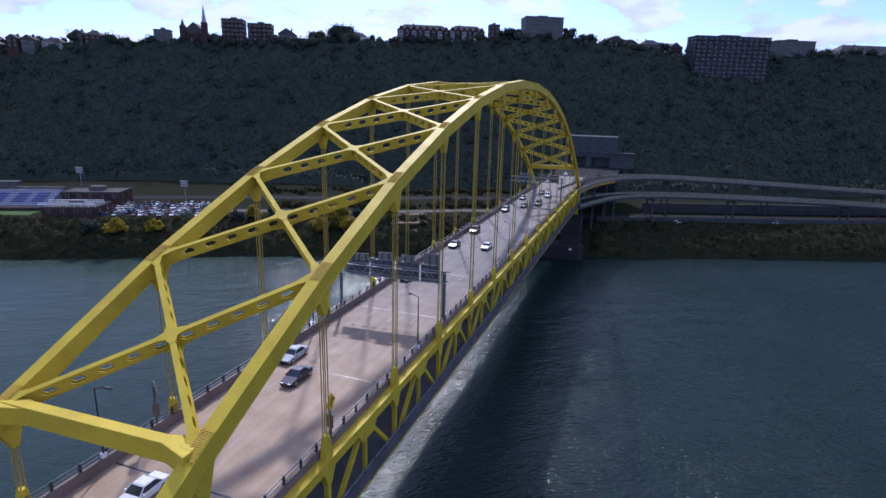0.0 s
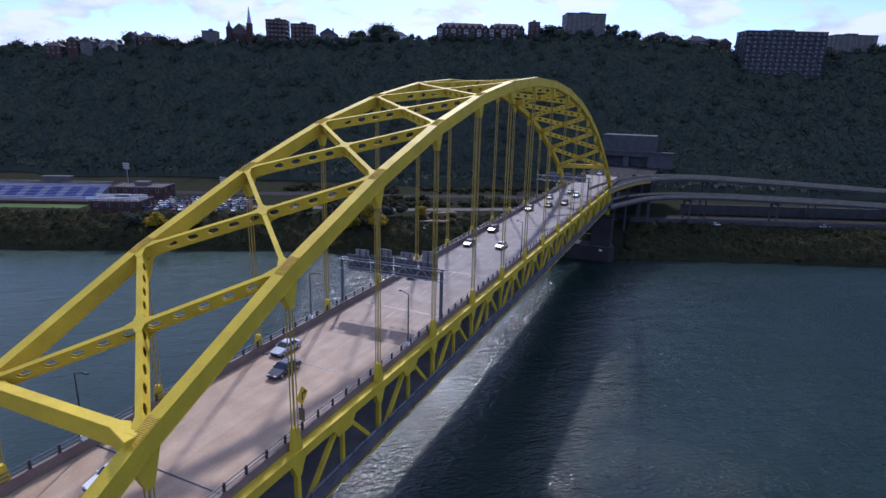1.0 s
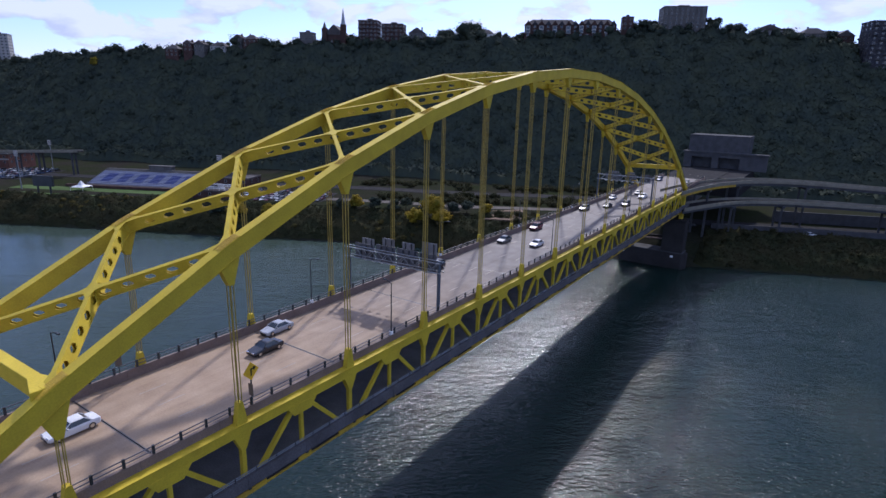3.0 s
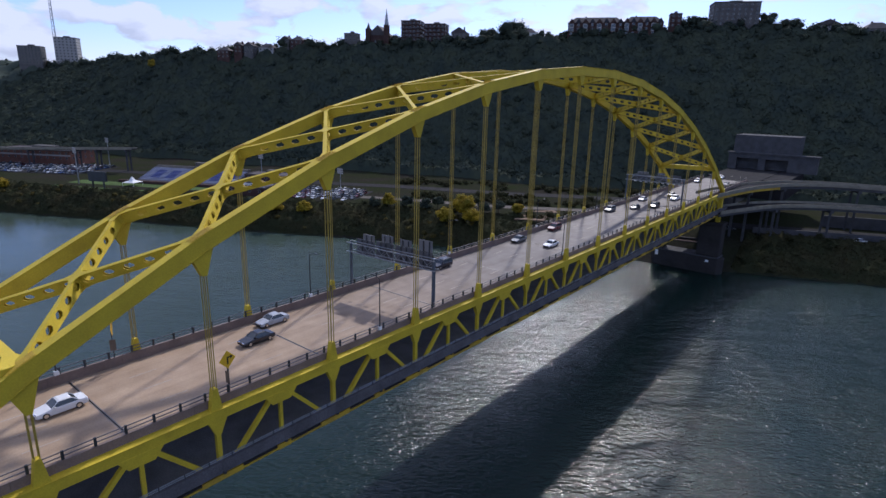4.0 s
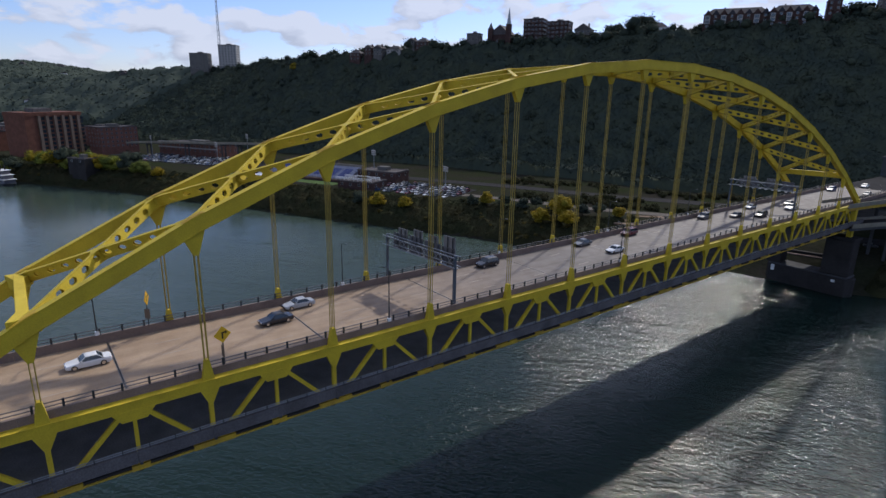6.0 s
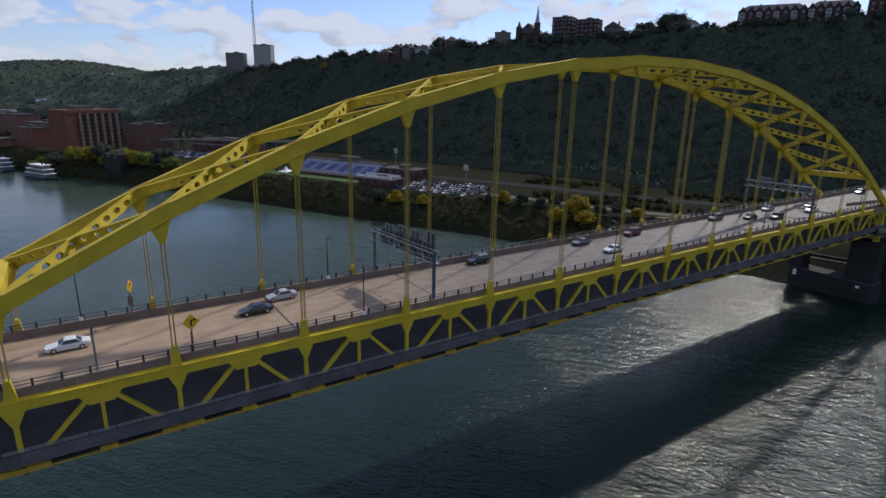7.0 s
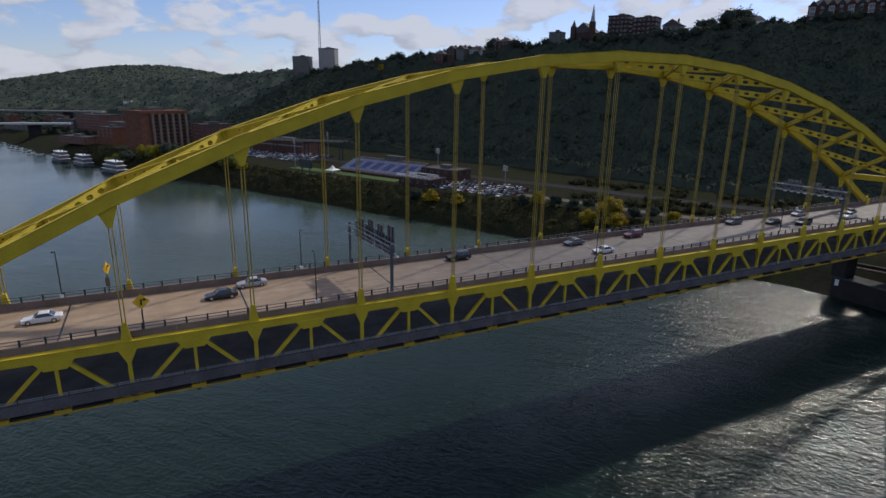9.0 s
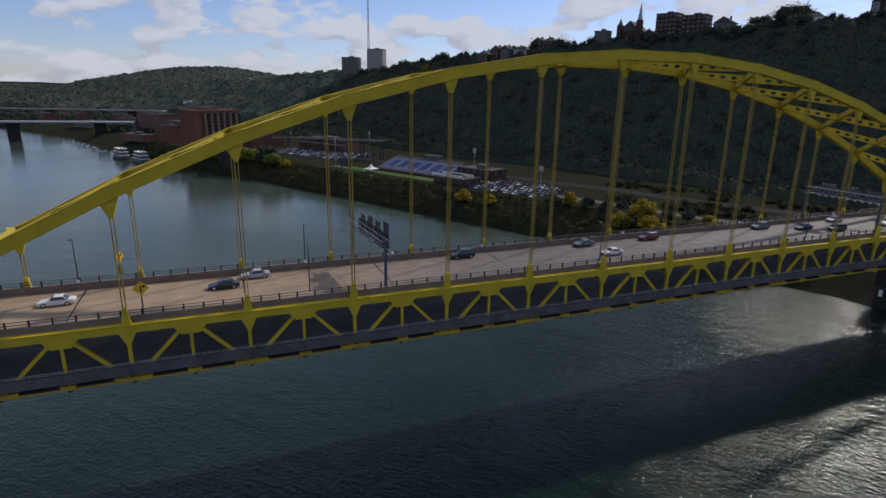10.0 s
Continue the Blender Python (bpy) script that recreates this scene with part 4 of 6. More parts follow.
for lane, y, kind, colour in TRAFFIC:
    m = pose(LANES[lane], y, DECK, 0, 0, random.uniform(-1, 1))
    if (kind, colour) in fleet:
        copy_thing(fleet[kind, colour], m)
    else:
        c = car(kind, colour, "%s %s driving on the concrete bridge deck" % (colour, {"sedan": "sedan car", "suv": "sport utility car", "pickup": "pickup truck"}[kind]))
        c.matrix_basis = m
        fleet[kind, colour] = c

# lane dashes, edge lines
dash = B()
box(dash, -0.07, 0.07, -1.5, 1.5, 0, 0.006)
dash = finish(dash, "lane_dash", MARKING)
for x in (-13.5, -9.75, -6.1):
    for k in range(24):
        part("lane_dash", dash, None, deck, at=pose(x, 20 + 12.2 * k, DECK + 0.002))
for x in (-17.2, -2.4):
    bm = B()
    box(bm, x - 0.06, x + 0.06, Y0, Y1, DECK + 0.002, DECK + 0.007)
    part("edge_line", bm, MARKING, deck)


POST_STEEL = material("blue_grey_steel", (0.10, 0.12, 0.15), 0.5, metal=0.3, vary=0.2)


def gantry(near, far, low, high, panels, label):
    """A sign bridge over the road: two posts, a lattice box between them, sign panels with their backs to the river."""
    g = thing("sign_gantry", label, "sign gantry", "sign gantries")
    n, f = Vector(near), Vector(far)
    d = (f - n).normalized()
    s = Vector((-d.y, d.x, 0))
    mid = (low + high) / 2
    bm = B()
    box(bm, n.x - 0.21, n.x + 0.21, n.y - 0.21, n.y + 0.21, 22.3, high - 0.4)
    post = part("post", bm, POST_STEEL, g, bevel=0.03)
    bm = B()
    box(bm, n.x - 0.5, n.x + 0.5, n.y - 0.5, n.y + 0.5, 22.2, 22.9)
    part("base_plate", bm, DARK_STEEL, post)
    bm = B()
    box(bm, f.x - 0.18, f.x + 0.18, f.y - 0.18, f.y + 0.18, 20.5, high - 0.4)
    part("post", bm, POST_STEEL, g, bevel=0.03)
    for off in (-0.6, 0.6):
        for z in (mid - 0.75, mid + 0.75):
            bm = B()
            a, b = n + s * off - d * 0.6, f + s * off + d * 0.4
            rod(bm, (a.x, a.y, z), (b.x, b.y, z), 0.09, n=6)
            part("chord", bm, STEEL, g)
        length = (f - n).length
        k = 0
        while (k + 1) * 1.5 < length:
            a, b = n + s * off + d * (k * 1.5), n + s * off + d * ((k + 1) * 1.5)
            z0, z1 = (mid - 0.75, mid + 0.75) if k % 2 else (mid + 0.75, mid - 0.75)
            bm = B()
            rod(bm, (a.x, a.y, z0), (b.x, b.y, z1), 0.05, n=5)
            part("lattice_bar", bm, STEEL, g)
            k += 1
    for a0, a1, lo, hi, mat in panels:
        bm = B()
        p, q = n + d * a0 - s * 0.95, n + d * a1 - s * 0.95
        beam(bm, (p.x, p.y, (lo + hi) / 2), (q.x, q.y, (lo + hi) / 2), 0.06, hi - lo)
        panel = part("sign_panel", bm, mat, g)
        k = a0 + 0.5
        while k < a1 - 0.2:
            r = n + d * k - s * 0.83
            bm = B()
            box(bm, r.x - 0.05, r.x + 0.05, r.y - 0.08, r.y + 0.08, lo, hi - 0.1)
            part("stiffener", bm, DARK_STEEL, panel)
            k += 1.1
    for k in range(9):
        a = n + d * (1.5 + 1.7 * k) - s * 1.7
        bm = B()
        box(bm, a.x - 0.35, a.x + 0.35, a.y - 0.12, a.y + 0.12, low - 0.35, low - 0.2)
        arm = part("sign_lamp", bm, WHITE, g)
        bm = B()
        b = a + s * 1.3
        rod(bm, (a.x, a.y, low - 0.25), (b.x, b.y, low + 0.3), 0.04, n=5)
        part("lamp_arm", bm, STEEL, arm)
    return g


SIGN_BACK = material("sign_back", (0.12, 0.12, 0.132), 0.6, metal=0.2, vary=0.2)
SIGN_PLATE = material("pale_sign_back", (0.2, 0.2, 0.21), 0.6, metal=0.2, vary=0.15)
gantry((-1.3, 81.6, 0), (-18.2, 80.4, 0), 28.7, 31.4,
       [(1.0, 4.0, 28.7, 31.5, SIGN_BACK), (1.0, 3.6, 31.55, 33.3, SIGN_PLATE), (4.3, 8.2, 28.7, 31.6, SIGN_BACK), (5.0, 7.2, 31.65, 32.7, SIGN_PLATE), (8.5, 12.2, 28.7, 31.6, SIGN_BACK), (8.7, 11.0, 31.65, 32.8, SIGN_PLATE), (12.5, 16.4, 28.7, 31.3, SIGN_BACK), (12.6, 15.0, 31.35, 32.3, SIGN_PLATE)],
       "grey steel sign gantry with sign backs across the bridge deck")
gantry((-0.9, 198.5, 0), (-18.1, 197.5, 0), 30.0, 32.0,
       [(1.2, 4.2, 30.0, 32.6, SIGN_BACK), (5.3, 8.6, 30.6, 32.2, SIGN_BACK), (6.0, 8.2, 32.3, 33.0, SIGN_PLATE), (10.3, 15.4, 30.4, 32.2, SIGN_BACK), (11.0, 14.4, 32.3, 33.0, SIGN_PLATE)],
       "second grey sign gantry far along the bridge deck")


def street_lamp(x, y, reach, top):
    l = thing("street_lamp", "thin dark metal street lamp on the bridge parapet", "street lamp", "street lamps on the bridge", at=pose(x, y, 23.65))
    bm = B()
    rod(bm, (0, 0, 0), (0, 0, top - 23.65), 0.10, 0.06, n=8)
    part("pole", bm, DARK_STEEL, l)
    bm = B()
    rod(bm, (0, 0, top - 23.75), (reach, 0, top - 23.35), 0.05, n=6)
    part("arm", bm, DARK_STEEL, l)
    bm = B()
    box(bm, min(reach, reach * 1.5), max(reach, reach * 1.5), -0.13, 0.13, top - 23.45, top - 23.28)
    part("lamp_head", bm, DARK_STEEL, l, bevel=0.03)
    bm = B()
    box(bm, -0.2, 0.2, -0.25, 0.25, 0, 0.5)
    part("base", bm, WHITE, l, "pale base box", bevel=0.04)


for y in (15.0, 69.8, 121.5, 175.0, 228.0):
    street_lamp(-0.68, y, -0.9, 30.9)
for y in (37.2, 71.6, 106.0, 140.5, 175.0, 209.0):
    street_lamp(-17.78, y, 1.3, 30.6)


SIGN_BROWN = material("sign_brown", (0.13, 0.10, 0.075), 0.6, vary=0.2)


def warning_sign(x, y, turn, z=27.3, half=1.0):
    w = thing("warning_sign", "yellow diamond road sign with a black bent arrow", "road sign", "diamond road signs", at=pose(x, y, 23.6, 0, 0, turn))
    bm = B()
    box(bm, -0.07, 0.07, -0.05, 0.05, 0, z - 23.6 + 0.3)
    part("pole", bm, DARK_STEEL, w)
    bm = B()
    prism(bm, [(-half, z - 23.6), (0, z - 23.6 - half), (half, z - 23.6), (0, z - 23.6 + half)], "y", -0.09, -0.06)
    plate = part("plate", bm, SIGN_YELLOW, w, bevel=0.008)
    c = z - 23.6
    bm = B()
    prism(bm, [(-half, c), (0, c - half), (half, c), (0, c + half)], "y", -0.058, -0.045)
    part("plate_back", bm, STEEL, plate, "bare grey metal back")
    bm = B()
    box(bm, -0.09, 0.09, -0.105, -0.095, c - 0.5, c + 0.15)
    box(bm, -0.09, 0.35, -0.105, -0.095, c + 0.15, c + 0.3)
    prism(bm, [(0.3, c - 0.02), (0.62, c + 0.22), (0.3, c + 0.46)], "y", -0.105, -0.095)
    part("arrow", bm, BLACK, plate)
    bm = B()
    box(bm, -0.11, -0.08, -0.33, 0.33, 1.0, 2.35)
    part("lower_plate", bm, SIGN_BROWN, w, "dull brown lower plate", bevel=0.008)


warning_sign(-0.75, 47.8, 95, 27.3)
warning_sign(-17.7, 43.1, 154, 27.4)

# ---- the far bank: tunnel, ramps, buildings, lots, trees, boats ----
WALL_TURN = 26.0


def local(x, y, turn):
    return Matrix.Translation((x, y, 0)) @ Matrix.Rotation(radians(turn), 4, "Z")


FRAME = material("window_frame_paint", (0.28, 0.27, 0.26), 0.6, vary=0.15)


def window_meshes(w, h):
    bm = B()
    t = 0.12
    for a in ((-w / 2, -w / 2 + t, 0, h), (w / 2 - t, w / 2, 0, h), (-w / 2 + t, w / 2 - t, 0, t), (-w / 2 + t, w / 2 - t, h - t, h)):
        box(bm, a[0], a[1], -0.10, 0.04, a[2], a[3])
    frame_me = finish(bm, "window_frame", FRAME)
    bm = B()
    box(bm, -w / 2 + t, w / 2 - t, -0.03, 0.03, t, h - t)
    pane_me = finish(bm, "pane", GLASS)
    # frame and pane in one, for windows that stay far off
    bm = B()
    bm.from_mesh(frame_me)
    count = len(bm.faces)
    bm.from_mesh(pane_me)
    for k, f in enumerate(bm.faces):
        f.material_index = 0 if k < count else 1
    both = bpy.data.meshes.new("window")
    bm.to_mesh(both)
    bm.free()
    both.materials.append(FRAME)
    both.materials.append(GLASS)
    return frame_me, pane_me, both


WINDOWS = {}


def building(name, label, x, y, top, w, d, wall, roof="flat", storeys=3, bays=4, turn=WALL_TURN, base=None, win=(1.4, 1.5), group="", balconies=False, sides=True, plain=False):
    """A house or block: walls, roof, and each window of the front and of the two sides."""
    if base is None:
        c, s = math.cos(radians(turn)), math.sin(radians(turn))
        base = min(ground_z(x + c * u * w / 2 - s * v * d / 2, y + s * u * w / 2 + c * v * d / 2) for u in (-1, 1) for v in (-1, 1)) - 1.0
    z0 = base
    h = top - z0
    b = thing(name, label, "building", group, at=local(x, y, turn) @ Matrix.Translation((0, 0, z0)))
    rise = 0.0 if roof == "flat" else min(w, d) * 0.38
    eave = h - rise
    bm = B()
    box(bm, -w / 2, w / 2, -d / 2, d / 2, 0, eave)
    part("wall", bm, wall, b)
    bm = B()
    if roof == "flat":
        for x0, x1, y0, y1 in ((-w / 2 - 0.2, w / 2 + 0.2, -d / 2 - 0.2, -d / 2 + 0.3), (-w / 2 - 0.2, w / 2 + 0.2, d / 2 - 0.3, d / 2 + 0.2), (-w / 2 - 0.2, -w / 2 + 0.3, -d / 2 + 0.3, d / 2 - 0.3), (w / 2 - 0.3, w / 2 + 0.2, -d / 2 + 0.3, d / 2 - 0.3)):
            box(bm, x0, x1, y0, y1, eave - 0.3, eave + 0.5)
        box(bm, -w / 2 + 0.3, w / 2 - 0.3, -d / 2 + 0.3, d / 2 - 0.3, eave, eave + 0.15)
        r = part("roof", bm, ROOF, b)
        bm = B()
        box(bm, -w * 0.12, w * 0.14, -d * 0.1, d * 0.2, eave + 0.15, eave + 2.2)
        part("roof_plant", bm, GREYWALL, r)
    elif roof == "gable":
        prism(bm, [(-w / 2 - 0.4, eave), (w / 2 + 0.4, eave), (w / 2 + 0.4, eave + 0.25), (0, h), (-w / 2 - 0.4, eave + 0.25)], "y", -d / 2 - 0.4, d / 2 + 0.4)
        r = part("roof", bm, ROOF, b)
        bm = B()
        box(bm, w * 0.22, w * 0.22 + 1.0, -0.6, 0.6, eave, h + 0.6)
        part("chimney", bm, BRICK_DARK, r)
    else:
        e = [(-w / 2 - 0.4, -d / 2 - 0.4), (w / 2 + 0.4, -d / 2 - 0.4), (w / 2 + 0.4, d / 2 + 0.4), (-w / 2 - 0.4, d / 2 + 0.4)]
        k = max(w - d, 0) / 2
        loft(bm, [[(px, py, eave) for px, py in e], [(-k - 0.3, -0.3, h), (k + 0.3, -0.3, h), (k + 0.3, 0.3, h), (-k - 0.3, 0.3, h)]])
        r = part("roof", bm, ROOF, b)
        bm = B()
        box(bm, -w * 0.2, -w * 0.2 + 0.9, 0.3, 1.2, eave, h + 0.8)
        part("chimney", bm, BRICK_DARK, r)
    key = win
    if key not in WINDOWS:
        WINDOWS[key] = window_meshes(*win)
    fm, pm, both = WINDOWS[key]
    vis = min(eave, storeys * 3.2)
    step = vis / storeys
    faces = [(0, w, bays, -d / 2, 0)]
    if sides:
        sb = max(2, int(bays * d / w))
        faces += [(90, d, sb, -w / 2, 0), (-90, d, sb, -w / 2, 0)]
    for ang, span, count, off, _ in faces:
        R = Matrix.Rotation(radians(ang), 4, "Z")
        for s in range(storeys):
            for k in range(count):
                u = (k + 0.5) / count * span - span / 2
                z = eave - vis + s * step + 0.9
                wob = part("window", both if plain else fm, None, b, at=R @ Matrix.Translation((u, off, z)))
                if not plain:
                    part("pane", pm, None, wob)
                if balconies and ang == 0 and (k + s) % 2 == 0:
                    bm2 = BALCONY
                    part("balcony", bm2, None, b, at=Matrix.Translation((u, -d / 2, z - 0.7)))
    return b


bm = B()
box(bm, -2.0, 2.0, -1.4, -0.003, 0, 0.18)
for k in range(9):
    box(bm, -2.0 + 0.5 * k - 0.03, -2.0 + 0.5 * k + 0.03, -1.4, -1.34, 0.18, 1.05)
box(bm, -2.05, 2.05, -1.42, -1.32, 1.05, 1.15)
BALCONY = finish(bm, "balcony", material("balcony_concrete", (0.12, 0.12, 0.125), 0.85, vary=0.2))

SLATE = material("dark_slate_wall", (0.06, 0.06, 0.07), 0.85, vary=0.25, spec=0.1)
# houses and blocks along the ridge
HOUSE = "houses on the ridge"
building("house", "low dark house half hidden by ridge trees", -441, 309, 93.5, 12, 9, BRICK_DARK, "hip", 2, 3, group=HOUSE)
building("house", "small dark brick gabled house among trees", -428, 316, 97.5, 8, 9, BRICK_DARK, "gable", 2, 2, group=HOUSE)
building("house", "small grey gabled house among trees on the ridge", -419, 321, 97.5, 9, 9, GREYWALL, "gable", 2, 3, group=HOUSE)
building("house", "long low pale-roofed house among trees", -406, 330, 96.5, 14, 9, PALE, "hip", 1, 4, group=HOUSE)
building("house", "narrow grey gabled house on the ridge", -391, 339.5, 103, 7, 9, GREYWALL, "gable", 2, 2, group=HOUSE)
building("house", "dark brick house with a hipped roof", -381, 344.5, 103, 12, 10, BRICK_DARK, "hip", 2, 3, group=HOUSE)
building("house", "grey flat-roofed house on the ridge edge", -338, 368, 105, 11, 9, GREYWALL, "flat", 2, 3, group=HOUSE)
building("apartment_block", "dark brick apartment block with balconies on the ridge", -295, 398, 115.5, 16, 14, BRICK_DARK, "flat", 6, 5, balconies=True)
building("apartment_block", "brown brick apartment block with pale balcony bands", -277, 408, 113.0, 18, 14, BRICK_DARK, "flat", 5, 5, balconies=True)
building("house", "pale house with a steep dark gabled roof", -259, 418, 111.0, 13, 12, GREYWALL, "gable", 3, 3, group=HOUSE)
building("house", "small white house beside tall trees", -203, 438, 109.5, 11, 10, WHITE, "hip", 2, 2, group=HOUSE)
def gables(b, top, w, d, count):
    """Street gables on a terrace, every other one over a bay of pale panels and glass."""
    h = top - b.matrix_basis.translation.z
    eave = h - min(w, d) * 0.38
    step = w / count
    for k in range(count):
        u = -w / 2 + (k + 0.5) * step
        bm = B()
        prism(bm, [(u - step * 0.42, eave - 0.1), (u + step * 0.42, eave - 0.1), (u + step * 0.42, eave + 0.3), (u, eave + 3.2), (u - step * 0.42, eave + 0.3)], "y", -d / 2 - 0.5, -1.0)
        part("gable", bm, SLATE if k % 2 else BRICK_DARK, b)
        if k % 2 == 0:
            bm = B()
            box(bm, u - step * 0.33, u + step * 0.33, -d / 2 - 1.1, -d / 2 - 0.003, eave - 6.4, eave - 0.8)
            bay = part("bay", bm, PALE, b, "pale projecting bay")
            for s2 in range(2):
                bm = B()
                box(bm, u - step * 0.24, u + step * 0.24, -d / 2 - 1.16, -d / 2 - 1.04, eave - 6.0 + 2.8 * s2, eave - 4.0 + 2.8 * s2)
                part("bay_window", bm, GLASS, bay)


gables(building("terrace_block", "long dark terrace with steep gables and pale bays", -158, 461, 117.5, 42, 12, BRICK_DARK, "hip", 3, 8, win=(1.8, 1.8)), 117.5, 42, 12, 8)
gables(building("terrace_block", "shorter dark terrace with steep gables and pale bays", -125, 473, 117.5, 29, 12, BRICK_DARK, "hip", 3, 6, win=(1.8, 1.8)), 117.5, 29, 12, 6)
building("house", "narrow tall dark house on the ridge", -104, 482, 118.5, 8, 10, BRICK_DARK, "flat", 3, 2, group=HOUSE)
building("office_block", "dark flat-roofed office block on the ridge crest", -68, 500, 125.5, 31, 18, GREYWALL, "flat", 5, 8)
building("house", "pale gabled house among ridge trees", -12, 525, 114, 20, 12, PALE, "gable", 3, 4, group=HOUSE)
building("house", "grey hipped house among ridge trees", 17, 538, 112, 18, 12, GREYWALL, "hip", 2, 4, group=HOUSE)
building("house", "red-brown gabled house among ridge trees", 36, 545, 110, 12, 11, BRICK_DARK, "gable", 2, 3, group=HOUSE)
building("hillside_apartments", "large dark apartment slab with many pale balconies stepping down the hill", 78, 540, 113, 62, 16, SLATE, "flat", 11, 13, turn=24, balconies=True)
building("hillside_apartments", "pale low apartment wing beside the slab", 131, 585, 114, 34, 15, GREYWALL, "flat", 5, 7)
building("terrace_block", "long low pale roofed terrace on the ridge", 196, 620, 114, 60, 14, PALE, "hip", 2, 10, plain=True)
building("terrace_block", "second long pale roofed terrace on the ridge", 262, 655, 116, 60, 14, PALE, "hip", 2, 10, plain=True)
building("apartment_tower", "grey concrete apartment tower on the far ridge", -744, 246, 99.3, 23, 15, GREYWALL, "flat", 6, 7, turn=55, win=(1.8, 1.5), plain=True)
building("apartment_tower", "pale apartment tower on the far ridge", -734, 280, 110.8, 23, 16, PALE, "flat", 9, 6, turn=55, win=(1.8, 1.5), plain=True)

rh = random.Random(4)
for k in range(26):
    x, y = rh.uniform(-1750, -900), rh.uniform(-80, 420)
    g = ground_z(x, y)
    if g < 18:
        continue
    building("hillside_house", rh.choice(["small pale house among trees on a distant hill", "small grey house on a distant wooded hill"]), x, y, g + rh.uniform(9, 15), rh.uniform(9, 16), 9, rh.choice([PALE, WHITE, GREYWALL]), rh.choice(["gable", "hip"]), 2, 3, turn=rh.uniform(60, 110), group="houses on the distant hills", sides=False, plain=True)

# church with a spire
ch = thing("church", "dark stone church with a slender pointed spire", "church", at=local(-320, 384, WALL_TURN) @ Matrix.Translation((0, 0, 87)))
bm = B()
box(bm, -9, 9, -7, 9, 0, 17)
part("nave_wall", bm, BRICK_DARK, ch)
bm = B()
prism(bm, [(-9.6, 17), (9.6, 17), (0, 25)], "y", -7.5, 9.5)
part("roof", bm, ROOF, ch)
for sx, top in ((-8.0, 22.0), (8.2, 25.0)):
    bm = B()
    box(bm, sx - 2.0, sx + 2.0, -9, -5, 0, top)
    tower = part("tower", bm, BRICK_DARK, ch)
    bm = B()
    loft(bm, [[(sx - 1.5, -8.5, top), (sx + 1.5, -8.5, top), (sx + 1.5, -5.5, top), (sx - 1.5, -5.5, top)], [(sx - 0.08, -7.1, top + (13 if sx > 0 else 5)), (sx + 0.08, -7.1, top + (13 if sx > 0 else 5)), (sx + 0.08, -6.9, top + (13 if sx > 0 else 5)), (sx - 0.08, -6.9, top + (13 if sx > 0 else 5))]])
    part("spire", bm, STEEL if sx > 0 else ROOF, tower)
for k in range(4):
    bm = B()
    prism(bm, [(-6 + 4 * k - 0.7, 8), (-6 + 4 * k + 0.7, 8), (-6 + 4 * k + 0.7, 12), (-6 + 4 * k, 13.5), (-6 + 4 * k - 0.7, 12)], "y", -7.06, -6.95)
    part("window", bm, GLASS, ch)

# lattice mast by the towers
mast = thing("radio_mast", "tall thin steel lattice radio mast", "mast", at=Matrix.Translation((-743, 271, 64)))
for k in range(3):
    a = math.tau * k / 3
    bm = B()
    rod(bm, (2.4 * math.cos(a), 2.4 * math.sin(a), 0), (0.4 * math.cos(a), 0.4 * math.sin(a), 150), 0.3, 0.2, n=5)
    leg = part("leg", bm, STEEL, mast)
for j in range(26):
    z0, z1 = j * 5.7, (j + 1) * 5.7
    bm = B()
    for k in range(3):
        a, b2 = math.tau * k / 3, math.tau * (k + 1) / 3
        r0, r1 = 2.4 - 2.0 * z0 / 150, 2.4 - 2.0 * z1 / 150
        rod(bm, (r0 * math.cos(a), r0 * math.sin(a), z0), (r1 * math.cos(b2), r1 * math.sin(b2), z1), 0.13, n=4)
    part("brace", bm, STEEL, mast)

# tunnel mouth at the end of the bridge road
tp = thing("tunnel_portal", "grey concrete tunnel portal building set into the hill", "tunnel portal", at=local(-6, 346, 0))
bm = B()
box(bm, -14.5, 14.5, 0, 16, 22.4, 39.3)
part("upper_block", bm, DIM_CONCRETE, tp, bevel=0.15)
bm = B()
for x0, x1 in ((-15.5, -11.6), (-1.6, 1.6), (11.6, 24)):
    box(bm, x0, x1, -4, 0, 22.4, 28)
box(bm, -15.5, 24, -4, 0, 28, 30.2)
part("front_wall", bm, DIM_CONCRETE, tp)
# black panel added for the darkness inside the tunnel
bm = B()
box(bm, -11.6, 11.6, 6, 6.5, 22.4, 28)
part("tunnel_dark", bm, BLACK, tp)
bm = B()
box(bm, -16, 24.6, -4.6, 0, 30.2, 30.9)
part("cornice", bm, DIM_CONCRETE, tp)
bm = B()
box(bm, -20, 12, 300, 352, 14, 22.35)
single("tunnel_forecourt", bm, ASPHALT, "raised dark forecourt before the tunnel", "forecourt", kind="structure")
bm = B()
box(bm, -17.6, 3.0, 286.06, 350, 22.2, 22.55)
single("approach_road", bm, ASPHALT, "dark approach road between bridge and tunnel", "road", kind="structure")


RAMP_WALL = material("ramp_parapet_concrete", (0.23, 0.215, 0.17), 0.85, vary=0.25, bump=0.1, spec=0.1)


